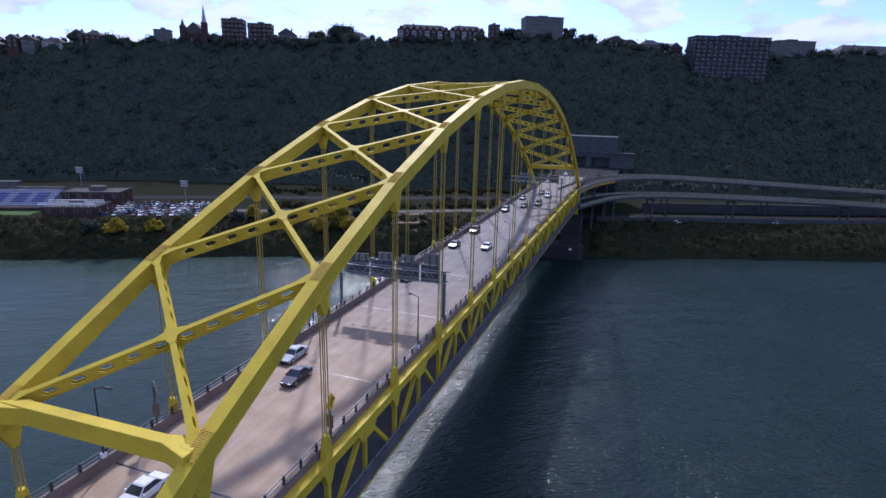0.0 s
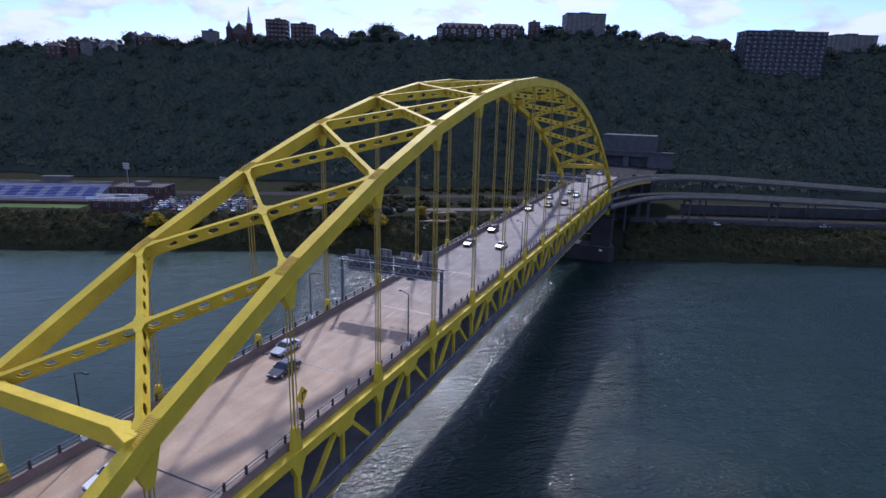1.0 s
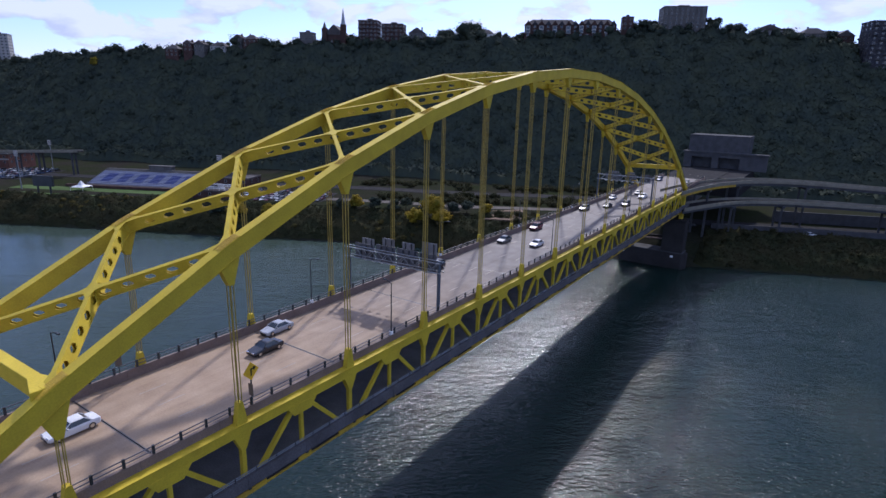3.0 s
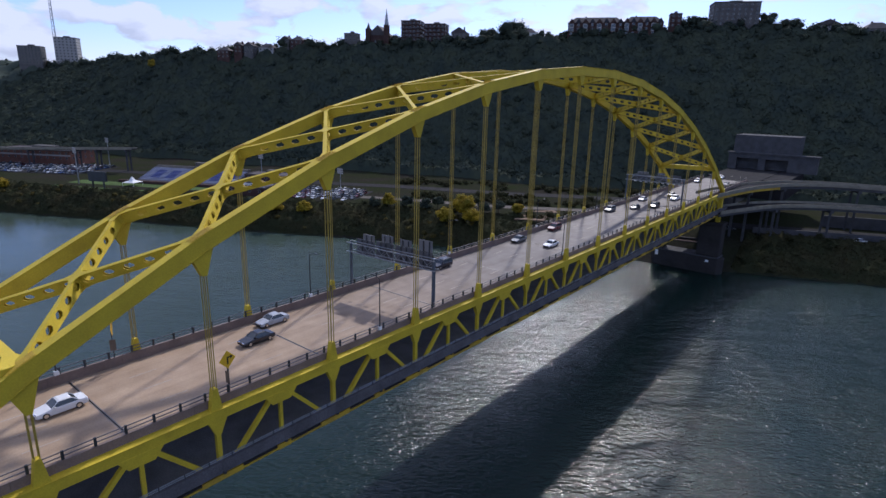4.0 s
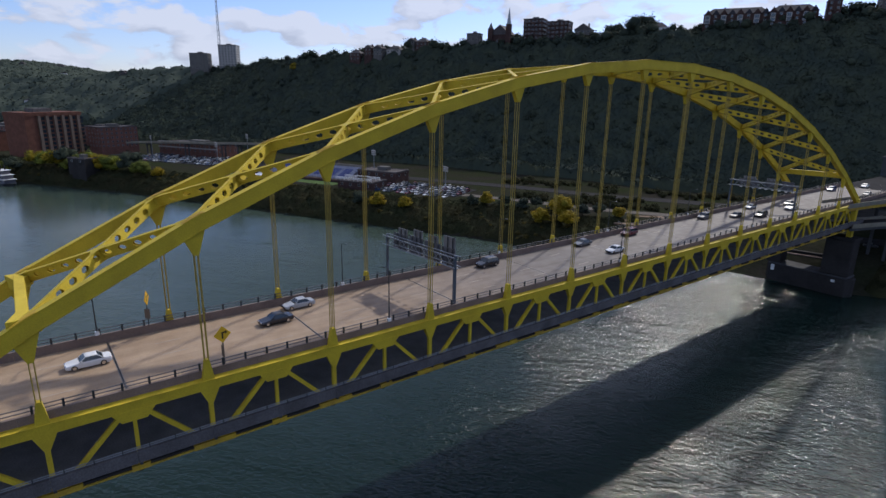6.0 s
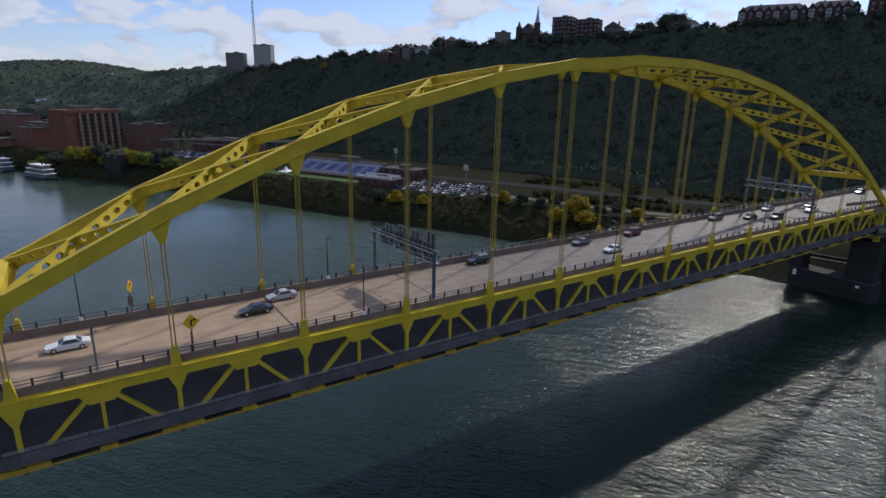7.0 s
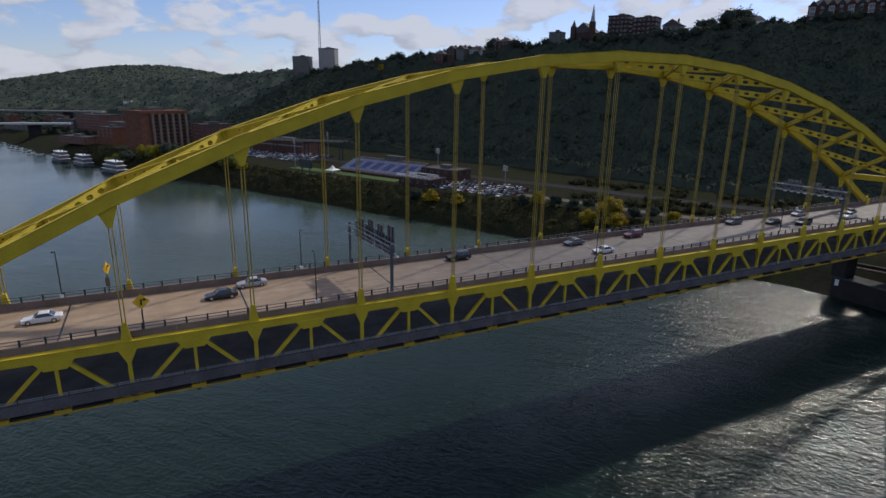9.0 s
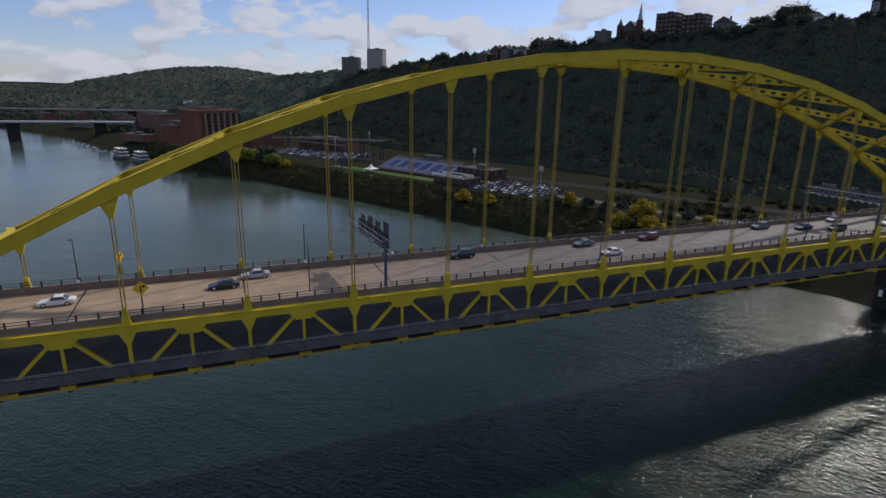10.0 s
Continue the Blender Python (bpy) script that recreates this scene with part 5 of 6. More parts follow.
def ramp(name, pts, width, label, thick=1.5, girder=YELLOW_DULL, piers=()):
    """A bent road deck on girders, with parapets, along a smooth line."""
    r = thing(name, label, "road ramp", "elevated ramps")
    P = [Vector(p) for p in pts]
    line = []
    for k in range(len(P) - 1):
        p0, p1, p2, p3 = P[max(k - 1, 0)], P[k], P[k + 1], P[min(k + 2, len(P) - 1)]
        for j in range(8):
            t = j / 8
            line.append(0.5 * ((2 * p1) + (p2 - p0) * t + (2 * p0 - 5 * p1 + 4 * p2 - p3) * t * t + (3 * p1 - p0 - 3 * p2 + p3) * t ** 3))
    line.append(P[-1])
    side = []
    for k, p in enumerate(line):
        d = (line[min(k + 1, len(line) - 1)] - line[max(k - 1, 0)])
        side.append(Vector((-d.y, d.x, 0)).normalized())
    def strip(a, b, lo, hi, part_name, mat, k0=0, k1=None):
        bm = B()
        loft(bm, [[p + s * a + Vector((0, 0, lo)), p + s * b + Vector((0, 0, lo)), p + s * b + Vector((0, 0, hi)), p + s * a + Vector((0, 0, hi))] for p, s in list(zip(line, side))[k0:k1]])
        part(part_name, bm, mat, r)
    h = width / 2
    strip(-h, h, -0.35, 0, "roadway", ASPHALT)
    strip(-h - 0.3, -h, -0.4, 0.95, "parapet", RAMP_WALL)
    strip(h, h + 0.3, -0.4, 0.95, "parapet", RAMP_WALL)
    first = 21 if girder is YELLOW_DULL else len(line)
    for a, b in ((-h + 0.3, -h + 0.7), (h - 0.7, h - 0.3)):
        strip(a, b, -thick, -0.35, "girder", girder, 0, first)
        if first < len(line):
            strip(a, b, -thick, -0.35, "girder", DIM_CONCRETE, first - 1, len(line))
    for k in piers:
        p, s = line[k], side[k]
        g = max(ground_z(p.x, p.y), WATER_Z) - 1
        bm = B()
        for o in (-h * 0.7, h * 0.7):
            q = p + s * o
            box(bm, q.x - 0.42, q.x + 0.42, q.y - 0.42, q.y + 0.42, g, p.z - thick - 0.9)
        a, b = p + s * (-h), p + s * h
        beam(bm, (a.x, a.y, p.z - thick - 0.45), (b.x, b.y, p.z - thick - 0.45), 1.3, 0.9)
        part("pier_bent", bm, DIM_CONCRETE, r)
    return r


ramp("upper_ramp", [(-3.2, 236, 22.5), (-0.5, 254, 22.5), (4.5, 276, 22.4), (16, 296, 22.6), (36, 311, 22.2), (68, 326, 20.6), (105, 343, 18.4), (160, 370, 15.0), (260, 419, 10.0), (420, 500, 8.0)], 7.6,
     "elevated concrete ramp curving away from the bridge", 1.5, YELLOW_DULL, (13, 21, 32, 44, 54))
ramp("lower_ramp", [(-2, 240, 16.0), (3, 255, 15.9), (10, 272, 15.8), (22, 287, 15.6), (44, 300, 15.3), (75, 315, 14.2), (110, 332, 12.6), (170, 360, 9.5), (270, 409, 6.5), (420, 480, 6.0)], 7.6,
     "lower elevated ramp curving along the river bank", 1.4, DIM_CONCRETE, (17, 27, 38, 50))

ramp("valley_viaduct", [(-455, 108, 12), (-430, 125, 13.5), (-381, 154, 15.5), (-359, 165, 16.5), (-336, 178, 17.5)], 5.0,
     "slim concrete viaduct on pale columns behind the parking lot", 0.7, DIM_CONCRETE, (6, 12, 18, 24, 30))


def bank_strip(name, pts, label, category, mat, z0=2.8, z1=3.08, kind="structure", width=8.0):
    bm = B()
    P = [Vector((*p, 0)) for p in pts]
    rings = []
    for k, p in enumerate(P):
        d = P[min(k + 1, len(P) - 1)] - P[max(k - 1, 0)]
        s = Vector((-d.y, d.x, 0)).normalized() * width / 2
        rings.append([p - s + Vector((0, 0, z0)), p + s + Vector((0, 0, z0)), p + s + Vector((0, 0, z1)), p - s + Vector((0, 0, z1))])
    loft(bm, rings)
    return single(name, bm, mat, label, category, kind=kind)


def along(d, x0, x1, n=24):
    """A line d metres behind the shore."""
    pts = []
    for x in np.linspace(x0, x1, n):
        ys = np.arange(-300, 800, 1.0)
        dd = inland(np.full(ys.shape, x), ys)
        pts.append((x, float(ys[np.argmax(dd > d)])))
    return pts


bank_strip("riverside_road", along(38, -10, 420), "dark riverside road below the ramps", "road", ASPHALT, 2.6, 3.15, width=12)
bank_strip("retaining_wall", along(27, 6, 420), "long pale concrete retaining wall along the bank", "wall", DIM_CONCRETE, -1.0, 5.2, width=0.8)
bank_strip("upper_wall", along(52, 26, 420), "grey concrete wall behind the riverside road", "wall", DIM_CONCRETE, 2.0, 8.0, width=1.0)
bank_strip("railway_line", along(30, -420, -60, 30), "brown ballast bed of a railway along the river", "railway", GROUND, 2.7, 3.2, width=9)
bank_strip("valley_road", along(84, -470, -40, 30), "asphalt road at the foot of the hill", "road", ASPHALT, 2.7, 3.12, width=11)
bank_strip("park_path", along(44, -230, -40, 20), "pale gravel path beside the railway", "path", material("pale_gravel", (0.065, 0.052, 0.042), 0.95, vary=0.3), 2.7, 3.1, width=7)


steps = thing("river_steps", "broad weathered reddish stone steps down to the river", "steps", at=local(-19, 246, 16))
STEP_STONE = material("reddish_step_stone", (0.30, 0.21, 0.18), 0.8, vary=0.25, bump=0.2, spec=0.15)
for k in range(9):
    bm = B()
    box(bm, -16, 16, -2 + 1.5 * k, -0.55 + 1.5 * k, -9.0, -6.6 + 0.95 * k)
    part("step", bm, STEP_STONE if k % 2 else PIER, steps, bevel=0.05)

bm = B()
prism(bm, [(-79, 229), (-66, 236), (-66, 250), (-76, 260), (-87, 246)], "z", 2.6, 3.17)
single("gravel_yard", bm, material("sandy_gravel", (0.20, 0.145, 0.105), 0.95, vary=0.3, scale=0.5, spec=0.05), "pale sandy gravel yard beside the railway", "yard", kind="structure")

# parking lots full of cars
def lot(name, cx, cy, turn, w, d, rows, label, seed, fill=0.8):
    m = local(cx, cy, turn)
    bm = B()
    box(bm, -w / 2, w / 2, -d / 2, d / 2, 2.7, 3.14)
    single(name, bm, ASPHALT, label, "parking lot", kind="structure", at=m)
    r = random.Random(seed)
    for j in range(rows):
        y = -d / 2 + (j + 0.5) * d / rows
        k = 0
        while k * 2.7 < w - 3:
            if r.random() < fill:
                col = r.choice(["white", "white", "silver", "silver", "grey", "black", "grey", "black", "maroon", "blue"])
                kind = r.choice(["sedan", "suv"])
                mm = m @ pose(-w / 2 + 1.8 + 2.7 * k, y, 3.14, 0, 0, r.choice((0, 180)) + r.uniform(-2, 2))
                if (kind, col) in parked:
                    copy_thing(parked[kind, col], mm)
                else:
                    parked[kind, col] = parked_car(kind, col)
                    parked[kind, col].matrix_basis = mm
            k += 1


parked = {}


def parked_car(kind, colour):
    c = thing("parked_car", "%s %s standing in a riverside parking lot" % (colour, "sedan car" if kind == "sedan" else "sport utility car"), "car", "parked cars")
    h = 1.42 if kind == "sedan" else 1.72
    b = h * 0.6
    bm = B()
    loft(bm, [[(-0.8, -2.3, 0.3), (0.8, -2.3, 0.3), (0.85, -2.3, b * 0.7), (-0.85, -2.3, b * 0.7)], [(-0.9, -1.2, 0.2), (0.9, -1.2, 0.2), (0.9, -1.2, b), (-0.9, -1.2, b)], [(-0.9, 1.9, 0.2), (0.9, 1.9, 0.2), (0.9, 1.9, b), (-0.9, 1.9, b)], [(-0.82, 2.3, 0.3), (0.82, 2.3, 0.3), (0.82, 2.3, b * 0.9), (-0.82, 2.3, b * 0.9)]])
    part("body", bm, PAINT[colour], c)
    y1 = 1.5 if kind == "sedan" else 2.15
    bm = B()
    loft(bm, [[(-0.84, -1.1, b), (0.84, -1.1, b), (0.84, y1, b), (-0.84, y1, b)], [(-0.66, -0.4, h - 0.06), (0.66, -0.4, h - 0.06), (0.66, y1 - 0.6, h - 0.06), (-0.66, y1 - 0.6, h - 0.06)]])
    part("glasshouse", bm, GLASS, c)
    bm = B()
    box(bm, -0.67, 0.67, -0.42, y1 - 0.58, h - 0.06, h)
    part("roof", bm, PAINT[colour], c)
    for sx in (-1, 1):
        for y in (-1.4, 1.4):
            part("wheel", TYRE_ME, None, c, at=pose(sx * 0.82, y, 0.33))
    return c


lot("parking_lot_1", -196, 205, 27, 66, 34, 6, "asphalt parking lot crowded with cars", 3)
lot("parking_lot_2", -392, 138, 32, 92, 42, 6, "asphalt parking lot full of parked cars by the river", 4, 0.85)

def road_car(kind, colour, x, y, z, turn):
    c = parked_car(kind, colour)
    c["label"] = "%s %s driving on the riverside ramps" % (colour, "sedan car" if kind == "sedan" else "sport utility car")
    c["group"] = "cars on the ramps"
    c.matrix_basis = pose(x, y, z, 0, 0, turn)


for kind, colour, x, y, turn in (("sedan", "white", 42, 290, 114), ("suv", "grey", 36, 293, 294), ("sedan", "silver", 88, 312, 114), ("sedan", "black", -2, 276, 114)):
    road_car(kind, colour, x, y, 3.16, turn)

# stadium by the river
SM = local(-270, 180, 27)
st = thing("grandstand", "pale grey-blue open grandstand with darker blue seat shapes", "grandstand", at=SM)
for k in range(14):
    bm = B()
    box(bm, -27, 34, -12 + 1.5 * k, -10.5 + 1.5 * k, 3, 4.0 + 0.54 * k)
    step = part("seating_tier", bm, SEAT_PALE if 1 < k < 12 else GREYWALL, st)
# plain bars of blue seats across the rows
for n, u in enumerate((-21.5, -12, -2.5, 7, 16.5, 25)):
    for k in range(4, 10):
        bm = B()
        box(bm, u, u + 5.6, -12.05 + 1.5 * k, -10.6 + 1.5 * k, 3.5 + 0.54 * k, 4.04 + 0.54 * k)
        part("blue_seat_block", bm, BLUE, st)
bm = B()
box(bm, -2, 12, 9.1, 12.0, 3, 13.0)
part("press_box", bm, GREYWALL, st)
bm = B()
box(bm, -2.4, 12.4, 8.8, 12.4, 13.0, 13.3)
part("press_roof", bm, GREYWALL, st)
bm = B()
box(bm, -60, 34, -37, -14.3, 2.7, 3.18)
single("playing_field", bm, GRASS, "mown green playing field beside the grandstand", "field", kind="structure", at=SM)
building("stadium_building", "low red brick stadium building with white railings on its terrace", -212, 184, 7.4, 22, 15, BRICK_DARK, "flat", 1, 4, turn=27, base=2.5)
bm = B()
box(bm, -36, 40, -14.2, -12.4, 1.5, 4.6)
single("stadium_wall", bm, BRICK_DARK, "low dark red wall in front of the grandstand", "wall", kind="structure", at=SM)
building("stadium_building", "red brick hall at the end of the grandstand", -226, 206, 10.0, 26, 15, BRICK_DARK, "flat", 1, 5, turn=27, base=2.5)
rl = thing("terrace_railing", "bright white tubular railings on the clubhouse terrace", "railing", at=local(-212, 184, 27) @ Matrix.Translation((0, 0, -1.4)))
for z in (10.4, 11.1):
    for y in (-8.6, 0.0):
        bm = B()
        rod(bm, (-11.5, y, z), (11.5, y, z), 0.2, n=6)
        part("rail", bm, WHITE, rl)
for k in range(9):
    for y in (-8.6, 0.0):
        bm = B()
        rod(bm, (-11.5 + 2.87 * k, y, 9.4), (-11.5 + 2.87 * k, y, 11.15), 0.07, n=5)
        part("post", bm, WHITE, rl)
sb = thing("scoreboard", "dark scoreboard back on two posts by the field", "scoreboard", at=local(-277, 134, 27))
bm = B()
box(bm, -5.5, 5.5, -0.5, 0.5, 7.2, 12.4)
part("board", bm, DARK_STEEL, sb, bevel=0.05)
for x in (-3.4, 3.4):
    bm = B()
    box(bm, x - 0.3, x + 0.3, -0.3, 0.3, 1.5, 7.2)
    part("post", bm, DARK_STEEL, sb)
tn = thing("tent", "white peaked event tent on the field", "tent", at=local(-277, 151, 27))
bm = B()
loft(bm, [[(-3.6, -3.6, 5.2), (3.6, -3.6, 5.2), (3.6, 3.6, 5.2), (-3.6, 3.6, 5.2)], [(-1.2, -1.2, 6.1), (1.2, -1.2, 6.1), (1.2, 1.2, 6.1), (-1.2, 1.2, 6.1)], [(-0.1, -0.1, 8.2), (0.1, -0.1, 8.2), (0.1, 0.1, 8.2), (-0.1, 0.1, 8.2)]])
part("canopy", bm, WHITE, tn)
for x in (-3.5, 3.5):
    for y in (-3.5, 3.5):
        bm = B()
        rod(bm, (x, y, 2.9), (x, y, 5.2), 0.08, n=6)
        part("pole", bm, WHITE, tn)


def light_mast(x, y, top):
    l = thing("floodlight_mast", "tall slim floodlight mast with a bank of lamps", "floodlight", "floodlight masts", at=Matrix.Translation((x, y, ground_z(x, y) - 0.3)))
    bm = B()
    rod(bm, (0, 0, 0), (0, 0, top), 0.3, 0.16, n=8)
    part("pole", bm, STEEL, l)
    for k in range(3):
        bm = B()
        box(bm, -2.2, 2.2, -0.35, 0.0, top - 0.4 - 1.1 * k, top + 0.35 - 1.1 * k)
        part("lamp_bank", bm, PALE, l)


for x, y, top in ((-302, 133, 20), (-235, 205, 18), (-362, 172, 20), (-190, 225, 12), (-430, 120, 16)):
    light_mast(x, y, top)

# hotel and neighbours
ht = thing("hotel", "tall red-brown brick hotel with pale vertical fins", "hotel", at=local(-457, 43, 120))
bm = B()
box(bm, 0, 43, 0.8, 24, 2, 33)
part("wall", bm, BRICK, ht)
bm = B()
box(bm, 0, 7.5, 0, 0.79, 2, 35.2)
part("corner_pier", bm, BRICK, ht)
bm = B()
box(bm, -0.3, 43.3, -0.3, 24.3, 33, 35.5)
part("roof_band", bm, BRICK, ht)
bm = B()
box(bm, 12, 26, 8, 18, 35.5, 38.2)
part("roof_plant", bm, GREYWALL, ht)
for k in range(6):
    bm = B()
    box(bm, 9.5 + 6.0 * k, 11.6 + 6.0 * k, -0.4, 0.79, 4, 32.9)
    part("fin", bm, FIN, ht, "pale concrete fin")
for k in range(6):
    for s2 in range(9):
        bm = B()
        box(bm, 11.9 + 6.0 * k, 14.9 + 6.0 * k, 0.7, 0.83, 5 + 3.1 * s2, 7.2 + 3.1 * s2)
        part("window", bm, GLASS, ht)
building("low_block", "dark brick low block beside the hotel", -470, 100, 24, 30, 18, TOWN_BRICK, "flat", 5, 8, turn=110, base=2.5, plain=True)
building("mooring_house", "dark windowless brick block on the river bank", -367, 68, 10.5, 15, 10, PIER, "flat", 1, 2, turn=32, base=-6.5, sides=False, plain=True)
hall = building("market_hall", "long low brick hall with pale roof edges by the lots", -420, 152, 13, 60, 22, TOWN_BRICK, "flat", 2, 12, turn=30, base=2.5, plain=True)
for lift, out in ((7.0, 0.5), (10.9, 0.35)):
    bm = B()
    box(bm, -30.4, 30.4, -11.0 - out, -11.003, lift, lift + 0.9)
    part("roof_band", bm, PALE, hall, "pale eaves band")
building("warehouse", "brown brick warehouse by the river", -590, 30, 20, 46, 24, TOWN_BRICK, "flat", 4, 10, turn=30, base=2.5, plain=True)
building("warehouse", "dark red brick warehouse with rows of windows", -690, -2, 24, 52, 26, TOWN_BRICK, "flat", 5, 11, turn=30, base=2.5, plain=True)
building("warehouse", "dark red low warehouse by the river road", -560, -12, 9, 44, 14, TOWN_BRICK, "flat", 2, 9, turn=32, base=2.5, plain=True)
building("warehouse", "grey low shed by the river road", -780, -90, 10, 60, 16, GREYWALL, "flat", 2, 10, turn=30, base=2.5, plain=True)

rt = random.Random(12)
for k in range(22):
    u = rt.random()
    x = -530 - 560 * u
    d = rt.uniform(34, 150)
    y = along(d, x, x + 0.1, 1)[0][1]
    if -505 < x < -440 and d < 120:
        continue
    building("town_building", rt.choice(["brown brick town building by the river", "grey flat-roofed town building by the river", "dark red brick town building in the valley"]), x, y, rt.uniform(9, 20), rt.uniform(18, 42), rt.uniform(12, 20), rt.choice([TOWN_BRICK, GREYWALL, TOWN_BRICK, BRICK]), "flat", rt.randint(2, 4), rt.randint(4, 8), turn=rt.uniform(18, 40), base=2.5, group="town buildings up the valley", sides=False, plain=True)

# far bridges over the river up the valley
def far_bridge(name, a, b, z, label, mat, truss):
    f = thing(name, label, "bridge")
    a, b = Vector((*a, z)), Vector((*b, z))
    bm = B()
    beam(bm, a, b, 14, 1.8)
    part("deck", bm, mat, f)
    d = (b - a)
    n = 6
    for k in range(n):
        p = a + d * (k + 0.4) / n
        bm = B()
        box(bm, p.x - 2, p.x + 2, p.y - 6, p.y + 6, -14, z - 0.9)
        part("pier", bm, PIER, f)
    if truss:
        for k in range(24):
            p, q = a + d * k / 24, a + d * (k + 1) / 24
            up = Vector((0, 0, 5.0))
            bm = B()
            for u, v in ((p, p - up), (p - up, q), (p - up, q - up)):
                beam(bm, u - Vector((0, 0, 0.9)), v - Vector((0, 0, 0.9)), 1.0, 0.5)
            part("truss_panel", bm, mat, f)


far_bridge("distant_bridge", (-690, -30), (-760, -560), 14, "distant pale girder bridge over the river", material("far_paint", (0.40, 0.40, 0.42), 0.6), False)
far_bridge("distant_bridge", (-900, -10), (-1150, -700), 20, "distant high truss bridge over the valley", material("far_truss_paint", (0.22, 0.21, 0.2), 0.7), True)


CABIN = material("boat_cabin_shade", (0.13, 0.13, 0.15), 0.6, vary=0.3)


def riverboat(x, y, turn, long, label):
    b = thing("riverboat", label, "boat", "moored riverboats", at=local(x, y, turn))
    h = long / 2
    bm = B()
    loft(bm, [[(-h * 0.98, -3.6, -8), (-h * 0.98, 3.6, -8), (-h, 4, -6), (-h, -4, -6)], [(h * 0.6, -3.6, -8), (h * 0.6, 3.6, -8), (h * 0.65, 4, -6), (h * 0.65, -4, -6)], [(h * 0.95, -0.4, -8), (h * 0.95, 0.4, -8), (h, 0.6, -5.7), (h, -0.6, -5.7)]])
    part("hull", bm, DARK_STEEL, b)
    for k, (f, z) in enumerate(((0.9, -6.0), (0.8, -3.2), (0.6, -0.4))):
        bm = B()
        box(bm, -h * f, h * f * 0.75, -3.4 + 0.4 * k, 3.4 - 0.4 * k, z, z + 2.3)
        cabin = part("cabin", bm, CABIN, b)
        bm = B()
        box(bm, -h * f - 0.6, h * f * 0.75 + 0.8, -4.0 + 0.4 * k, 4.0 - 0.4 * k, z + 2.3, z + 2.55)
        part("deck_roof", bm, WHITE, cabin)
        n = int(h * f * 1.6 / 1.8)
        for j in range(n):
            u = -h * f + 0.9 + 1.8 * j
            bm = B()
            box(bm, u, u + 1.2, -3.44 + 0.4 * k, -3.38 + 0.4 * k, z + 0.8, z + 1.8)
            box(bm, u, u + 1.2, 3.38 - 0.4 * k, 3.44 - 0.4 * k, z + 0.8, z + 1.8)
            part("window", bm, GLASS, cabin)
    for sy in (-1.2, 1.2):
        bm = B()
        rod(bm, (h * 0.3, sy, 1.9), (h * 0.3, sy, 5.5), 0.35, n=8)
        part("funnel", bm, BLACK, b)


riverboat(-452, 0, 24, 25, "white triple-deck riverboat moored at the bank")
riverboat(-399, 24, 28, 29, "white and blue riverboat moored at the bank")
riverboat(-487, -19, 24, 26, "small dark-hulled riverboat moored at the bank")


def launch(x, y, turn):
    b = thing("motorboat", "small white motorboat moored in the marina", "boat", "marina boats", at=local(x, y, turn))
    bm = B()
    loft(bm, [[(-3.5, -1.2, -7.9), (-3.5, 1.2, -7.9), (-3.5, 1.4, -6.8), (-3.5, -1.4, -6.8)], [(1.5, -1.2, -7.9), (1.5, 1.2, -7.9), (1.8, 1.4, -6.7), (1.8, -1.4, -6.7)], [(3.6, -0.1, -7.6), (3.6, 0.1, -7.6), (4.0, 0.15, -6.5), (4.0, -0.15, -6.5)]])
    part("hull", bm, WHITE, b)
    bm = B()
    box(bm, -1.6, 1.0, -1.0, 1.0, -6.8, -5.7)
    part("cabin", bm, GLASS, b)


for k in range(16):
    u = k / 15
    launch(-565 - 140 * u + random.uniform(-3, 3), -44 - 54 * u - 5 + random.uniform(-4, 4), 28 + random.uniform(-10, 80))
launch(-845, -300, 10)

# ---- trees and bushes ----
def tree(x, y, h, r, mat, label, seed, leaves=420, size=0.42, group="trees by the river"):
    """A trunk that tapers, limbs, and a crown of leaf clumps gathered round the limb ends."""
    rnd = random.Random(seed)
    z0 = ground_z(x, y) - (0.3 if y < 350 else 2.5)
    t = thing("tree", label, "tree", group, at=Matrix.Translation((x, y, z0)))
    bm = B()
    rod(bm, (0, 0, 0), (0.1, 0, h * 0.62), 0.05 * h ** 0.75, 0.02 * h ** 0.75, n=8)
    for k in range(6):
        a = k * 1.05 + rnd.uniform(-0.3, 0.3)
        s = rnd.uniform(0.35, 0.55)
        rod(bm, (0, 0, h * s), (math.cos(a) * r * 0.7, math.sin(a) * r * 0.7, h * (s + 0.28)), 0.02 * h ** 0.75, 0.008 * h, n=5)
    part("trunk", bm, BARK, t)
    cs, rs = [], []
    for k in range(17):
        a, q = k * 2.4, 0.72 * math.sqrt((k + 0.4) / 17) * rnd.uniform(0.8, 1.15)
        cs.append((math.cos(a) * r * q, math.sin(a) * r * q, h * rnd.uniform(0.40, 0.86) * (1 - 0.12 * q)))
        rs.append(r * rnd.uniform(0.34, 0.52))
    part("crown", foliage("crown", cs, rs, leaves // 8, size, mat, seed, 0.85, 0.6), None, t)
    return t


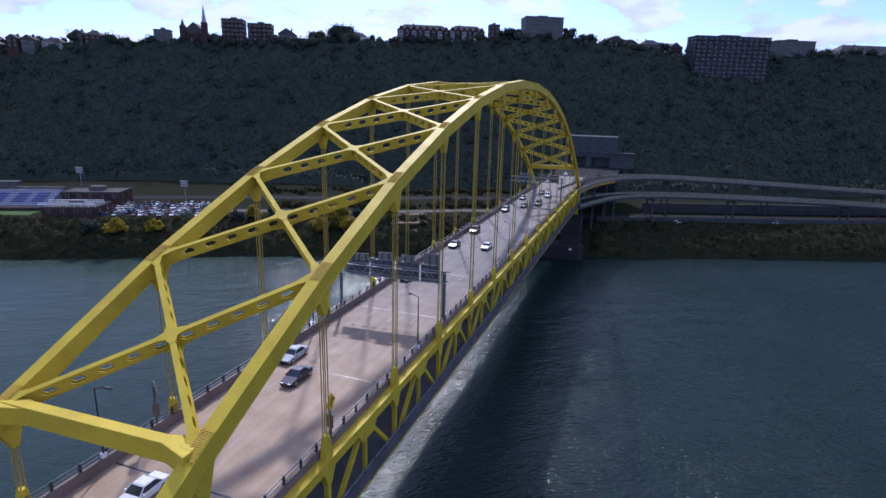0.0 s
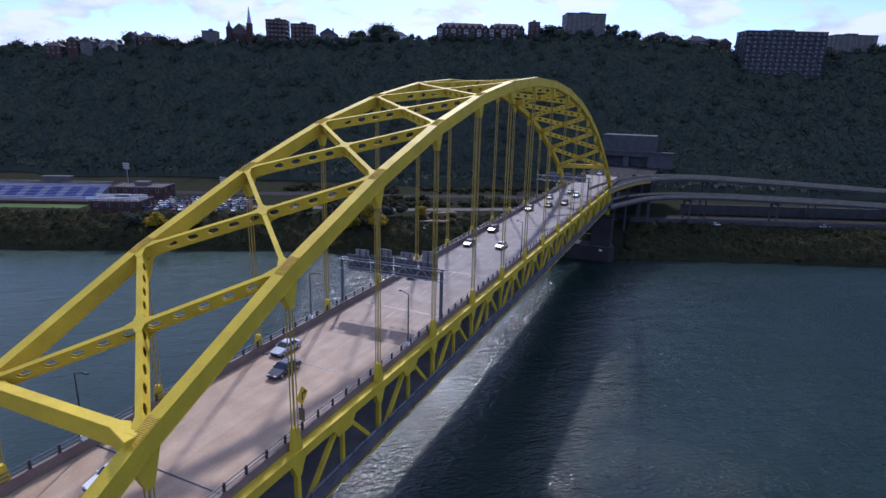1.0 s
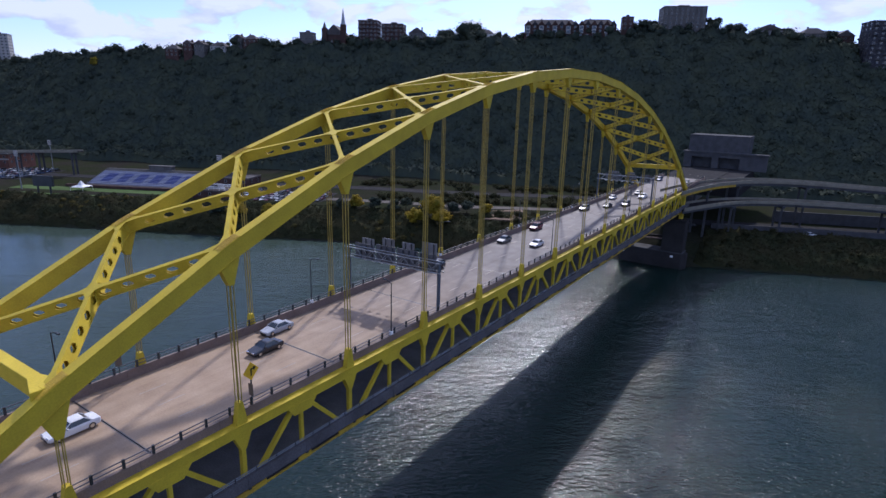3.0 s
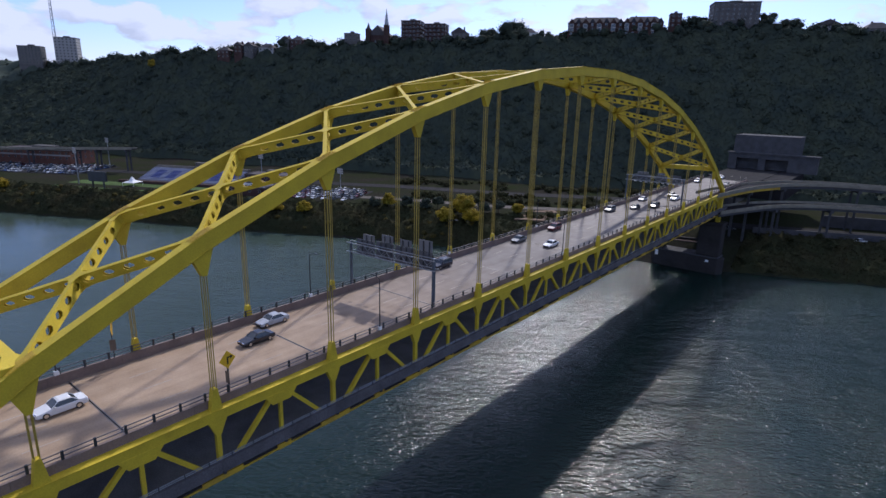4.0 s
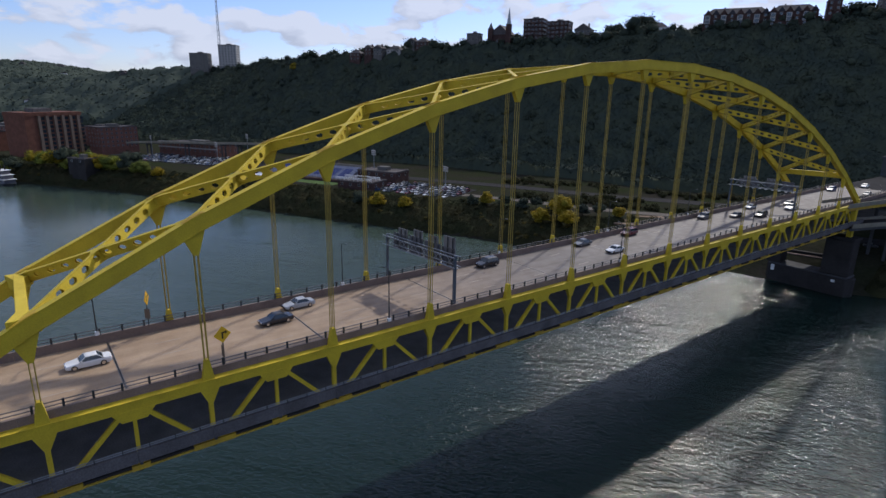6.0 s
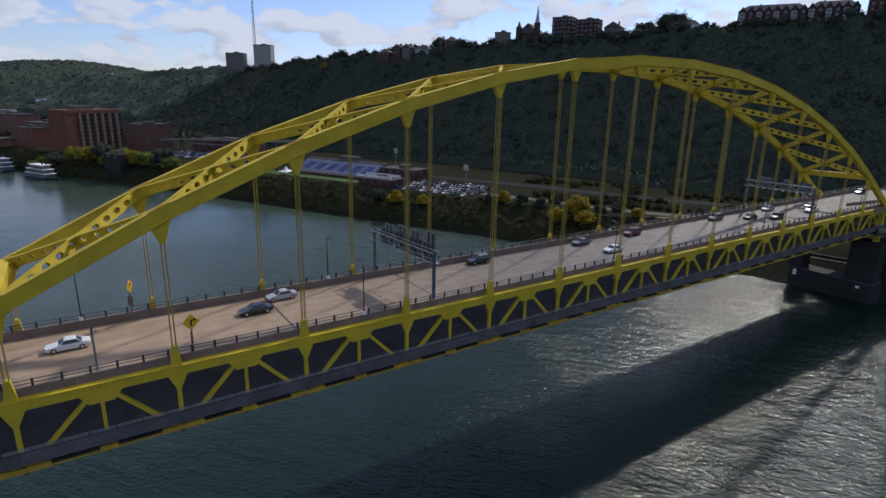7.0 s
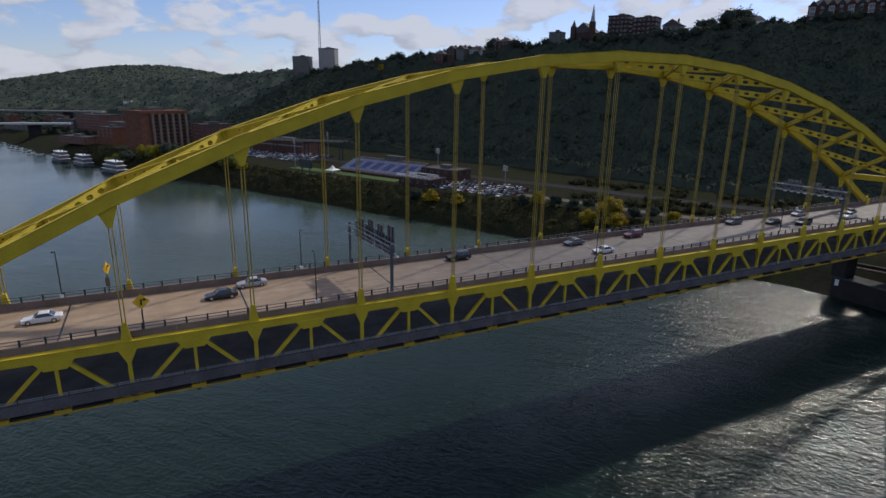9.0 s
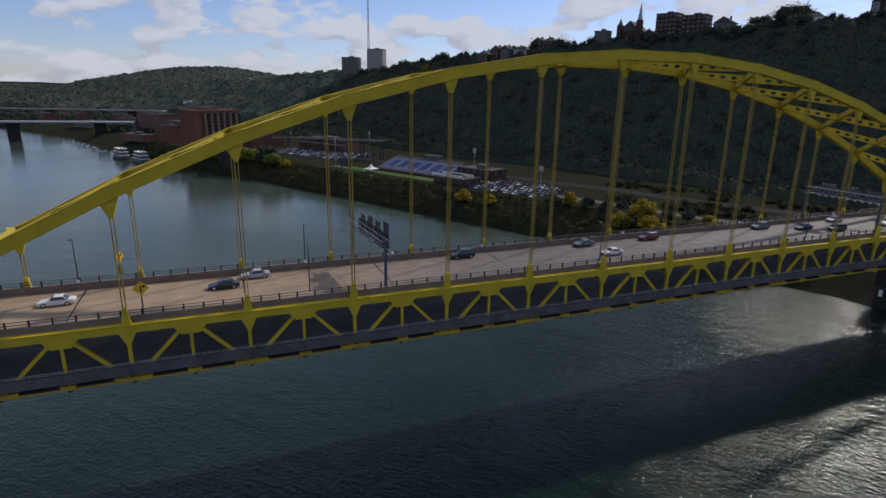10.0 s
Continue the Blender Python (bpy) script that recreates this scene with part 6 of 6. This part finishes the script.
k = 0
for x, y, h, r, mat, label in ((-100, 219, 11.5, 5.4, LEAF_YELLOW, "bright yellow autumn tree on the bank"), (-93, 216, 8.5, 4.4, LEAF_YELLOW, "yellow-leaved tree beside the railway"), (-94, 227, 6.5, 2.6, LEAF, "small green tree beside the path"),
                               (-91, 234, 7, 3.0, LEAF, "green roadside tree by the path"), (-82, 236, 6, 3.0, LEAF_YELLOW, "small yellowing tree near the bridge"), (-119, 215, 7, 2.8, LEAF, "dark green tree by the path"), (-118, 223, 7, 2.6, LEAF, "dark slim green tree by the path"),
                               (-128, 212, 7.5, 3.0, LEAF, "dark green tree by the railway"), (-136, 208, 8, 3.2, LEAF_YELLOW, "yellowing tree by the railway"), (-141, 204, 6.5, 2.6, LEAF, "round green tree by the lot"), (-104, 211, 8, 4.0, LEAF_YELLOW, "golden tree at the water's edge"),
                               (-391, 61, 13, 6.0, LEAF, "broad green tree below the hotel"), (-365, 76, 11, 5.5, LEAF_YELLOW, "yellow-green tree on the bank"), (-398, 54, 12, 5.0, LEAF_YELLOW, "yellow-green tree by the water"), (-420, 32, 10, 4.5, LEAF, "green tree by the boats"),
                               (-413, 44, 11, 4.5, LEAF_YELLOW, "pale yellow tree below the hotel"), (-346, 92, 12, 6.0, LEAF, "tall green tree on the bank"),
                               (-405, 49, 11, 5.0, LEAF_LIME, "lime green tree below the hotel"), (-384, 62, 9, 4.5, LEAF_LIME, "lime green tree on the bank"), (-376, 69, 12, 5.5, LEAF_LIME, "large lime green tree by the water"), (-357, 82, 10, 5.0, LEAF_LIME, "yellow-green tree on the bank slope"),
                               (-428, 26, 8, 4.0, LEAF_LIME, "low lime green tree by the boats"), (-436, 20, 7, 3.5, LEAF_LIME, "small lime green tree by the landing"), (-334, 95, 9, 4.5, LEAF_LIME, "lime green tree beside the field"), (-322, 102, 8, 4.0, LEAF_YELLOW, "yellowing tree beside the field"), (-220, 438, 25, 14.5, LEAF, "huge spreading tree on the ridge"), (-238, 430, 19, 11.0, LEAF, "large tree on the ridge"),
                               (-308, 391, 17, 6.5, LEAF, "round tree beside the church"), (-47, 511, 20, 6.0, LEAF, "tall tree on the ridge crest"), (-34, 516, 16, 7.0, LEAF, "broad tree on the ridge crest"), (-96, 486, 18, 7.0, LEAF, "leafy tree between ridge houses"), (-88, 489, 17, 6.0, LEAF, "green tree between ridge houses"),
                               (-176, 452, 15, 6.0, LEAF, "tree on the ridge by the terrace"), (52, 552, 15, 7.0, LEAF, "tree on the ridge by the slab"), (28, 541, 17, 7.0, LEAF, "tree by the ridge houses"), (2, 531, 17, 6.0, LEAF, "tree behind the ridge houses"),
                               (-503, 271, 10, 4.5, LEAF_YELLOW, "yellow tree on the ridge edge"), (-176, 172, 9, 4.2, LEAF_YELLOW, "golden tree on the river bank"), (-186, 168, 8, 4.0, LEAF, "green tree on the river bank"), (-165, 181, 7, 3.6, LEAF_YELLOW, "yellow-green bush-like tree on the bank")):
    k += 1
    far_off = y > 350
    if x < -330 and y < 120:
        h, r = h * 1.15, r * 1.35
    tree(x, y, h, r, mat, label, k, 900 if not far_off else 700, 0.34 * (h / 7) ** 0.5 if not far_off else 0.8)

# scrub on the bank: one low thicket with bushes standing out of it
rng = np.random.default_rng(9)


def thicket(x, y):
    d = inland(x, y)
    return (d > 0.3) & (d < 21.5) & ~((x > -42) & (x < 6) & (d < 22))


def thicket_top(x, y):
    return canopy_z(x, y, 3.3, 0.42, 0.55)


me = canopy("bank_scrub", 170000, 0.34, SCRUB, 21, thicket, thicket_top, (-520, 331), (-80, 431), 1.5)
tagged(new("bank_scrub", me), "olive brown and green scrub along the river bank", "bushes", kind="stuff")
bx, by = rng.uniform(-520, 330, 9000), rng.uniform(-80, 430, 9000)
keep = thicket(bx, by)
bx, by = bx[keep], by[keep]
br = rng.uniform(0.6, 1.7, bx.shape)
bz = thicket_top(bx, by) + br * 0.1
gold = (wobble(bx, by, 19.0) > 0.35) & (bx < -60)
for mask, mat, seed, label in ((~gold, SCRUB, 24, "rounded olive bushes along the river bank"), (gold, SCRUB_GOLD, 22, "golden autumn bushes along the river bank")):
    me = foliage("bank_bushes", np.stack([bx, by, bz], 1)[mask], br[mask], 80, 0.3, mat, seed, 0.8, 0.6)
    tagged(new("bank_bushes", me), label, "bushes", kind="stuff")

# low bushes and small trees over the flats behind the railway
gx2 = rng.uniform(-190, -30, 2600)
gy2 = rng.uniform(170, 380, 2600)
gd = inland(gx2, gy2)
keep = (((gd > 50) & (gd < 76)) | ((gd > 92) & (gd < 116)) | ((gd > 22) & (gd < 25))) & ~((gx2 < -150) & (gd < 95)) & (gx2 + 0.05 * gy2 < -22)
gx2, gy2 = gx2[keep], gy2[keep]
keep = wobble(gx2, gy2, 9.0, 1.0) > -0.25
gx2, gy2 = gx2[keep], gy2[keep]
gr = rng.uniform(0.8, 2.4, gx2.shape)
me = foliage("flat_bushes", np.stack([gx2, gy2, height(gx2, gy2) + gr * 0.5], 1), gr, 70, 0.4, SCRUB, 23, 0.85)
tagged(new("flat_bushes", me), "olive bushes and rough grass on the flats by the railway", "bushes", kind="stuff")

# woods on the distant hills
fx, fy = np.meshgrid(np.arange(-2500, -560, 12.0), np.arange(-900, 900, 12.0))
fx, fy = fx.ravel() + rng.uniform(-8, 8, fx.size), fy.ravel() + rng.uniform(-8, 8, fy.size)
fd = inland(fx, fy)
fz = height(fx, fy)
keep = (((fd > 130) & (fz > 9)) | ((fd > 30) & (rng.uniform(0, 1, fx.shape) < 0.6))) & ((fx < -740) | (fd > 345) | ((fx < -520) & (fd > 25) & (fd < 150) & (rng.uniform(0, 1, fx.shape) < 0.8))) & (rng.uniform(0, 1, fx.shape) < 0.85)
fx, fy, fz = fx[keep], fy[keep], fz[keep]
low = fz < 9
fx, fy, fz = fx[low], fy[low], fz[low]
fr = rng.uniform(2.5, 5.0, fx.shape)
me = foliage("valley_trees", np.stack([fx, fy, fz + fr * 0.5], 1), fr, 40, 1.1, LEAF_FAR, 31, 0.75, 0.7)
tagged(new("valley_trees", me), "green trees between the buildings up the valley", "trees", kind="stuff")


def far_woods(x, y):
    d = inland(x, y)
    return (d > 120) & (height(x, y) > 9) & ((x < -735) | (d > 345))


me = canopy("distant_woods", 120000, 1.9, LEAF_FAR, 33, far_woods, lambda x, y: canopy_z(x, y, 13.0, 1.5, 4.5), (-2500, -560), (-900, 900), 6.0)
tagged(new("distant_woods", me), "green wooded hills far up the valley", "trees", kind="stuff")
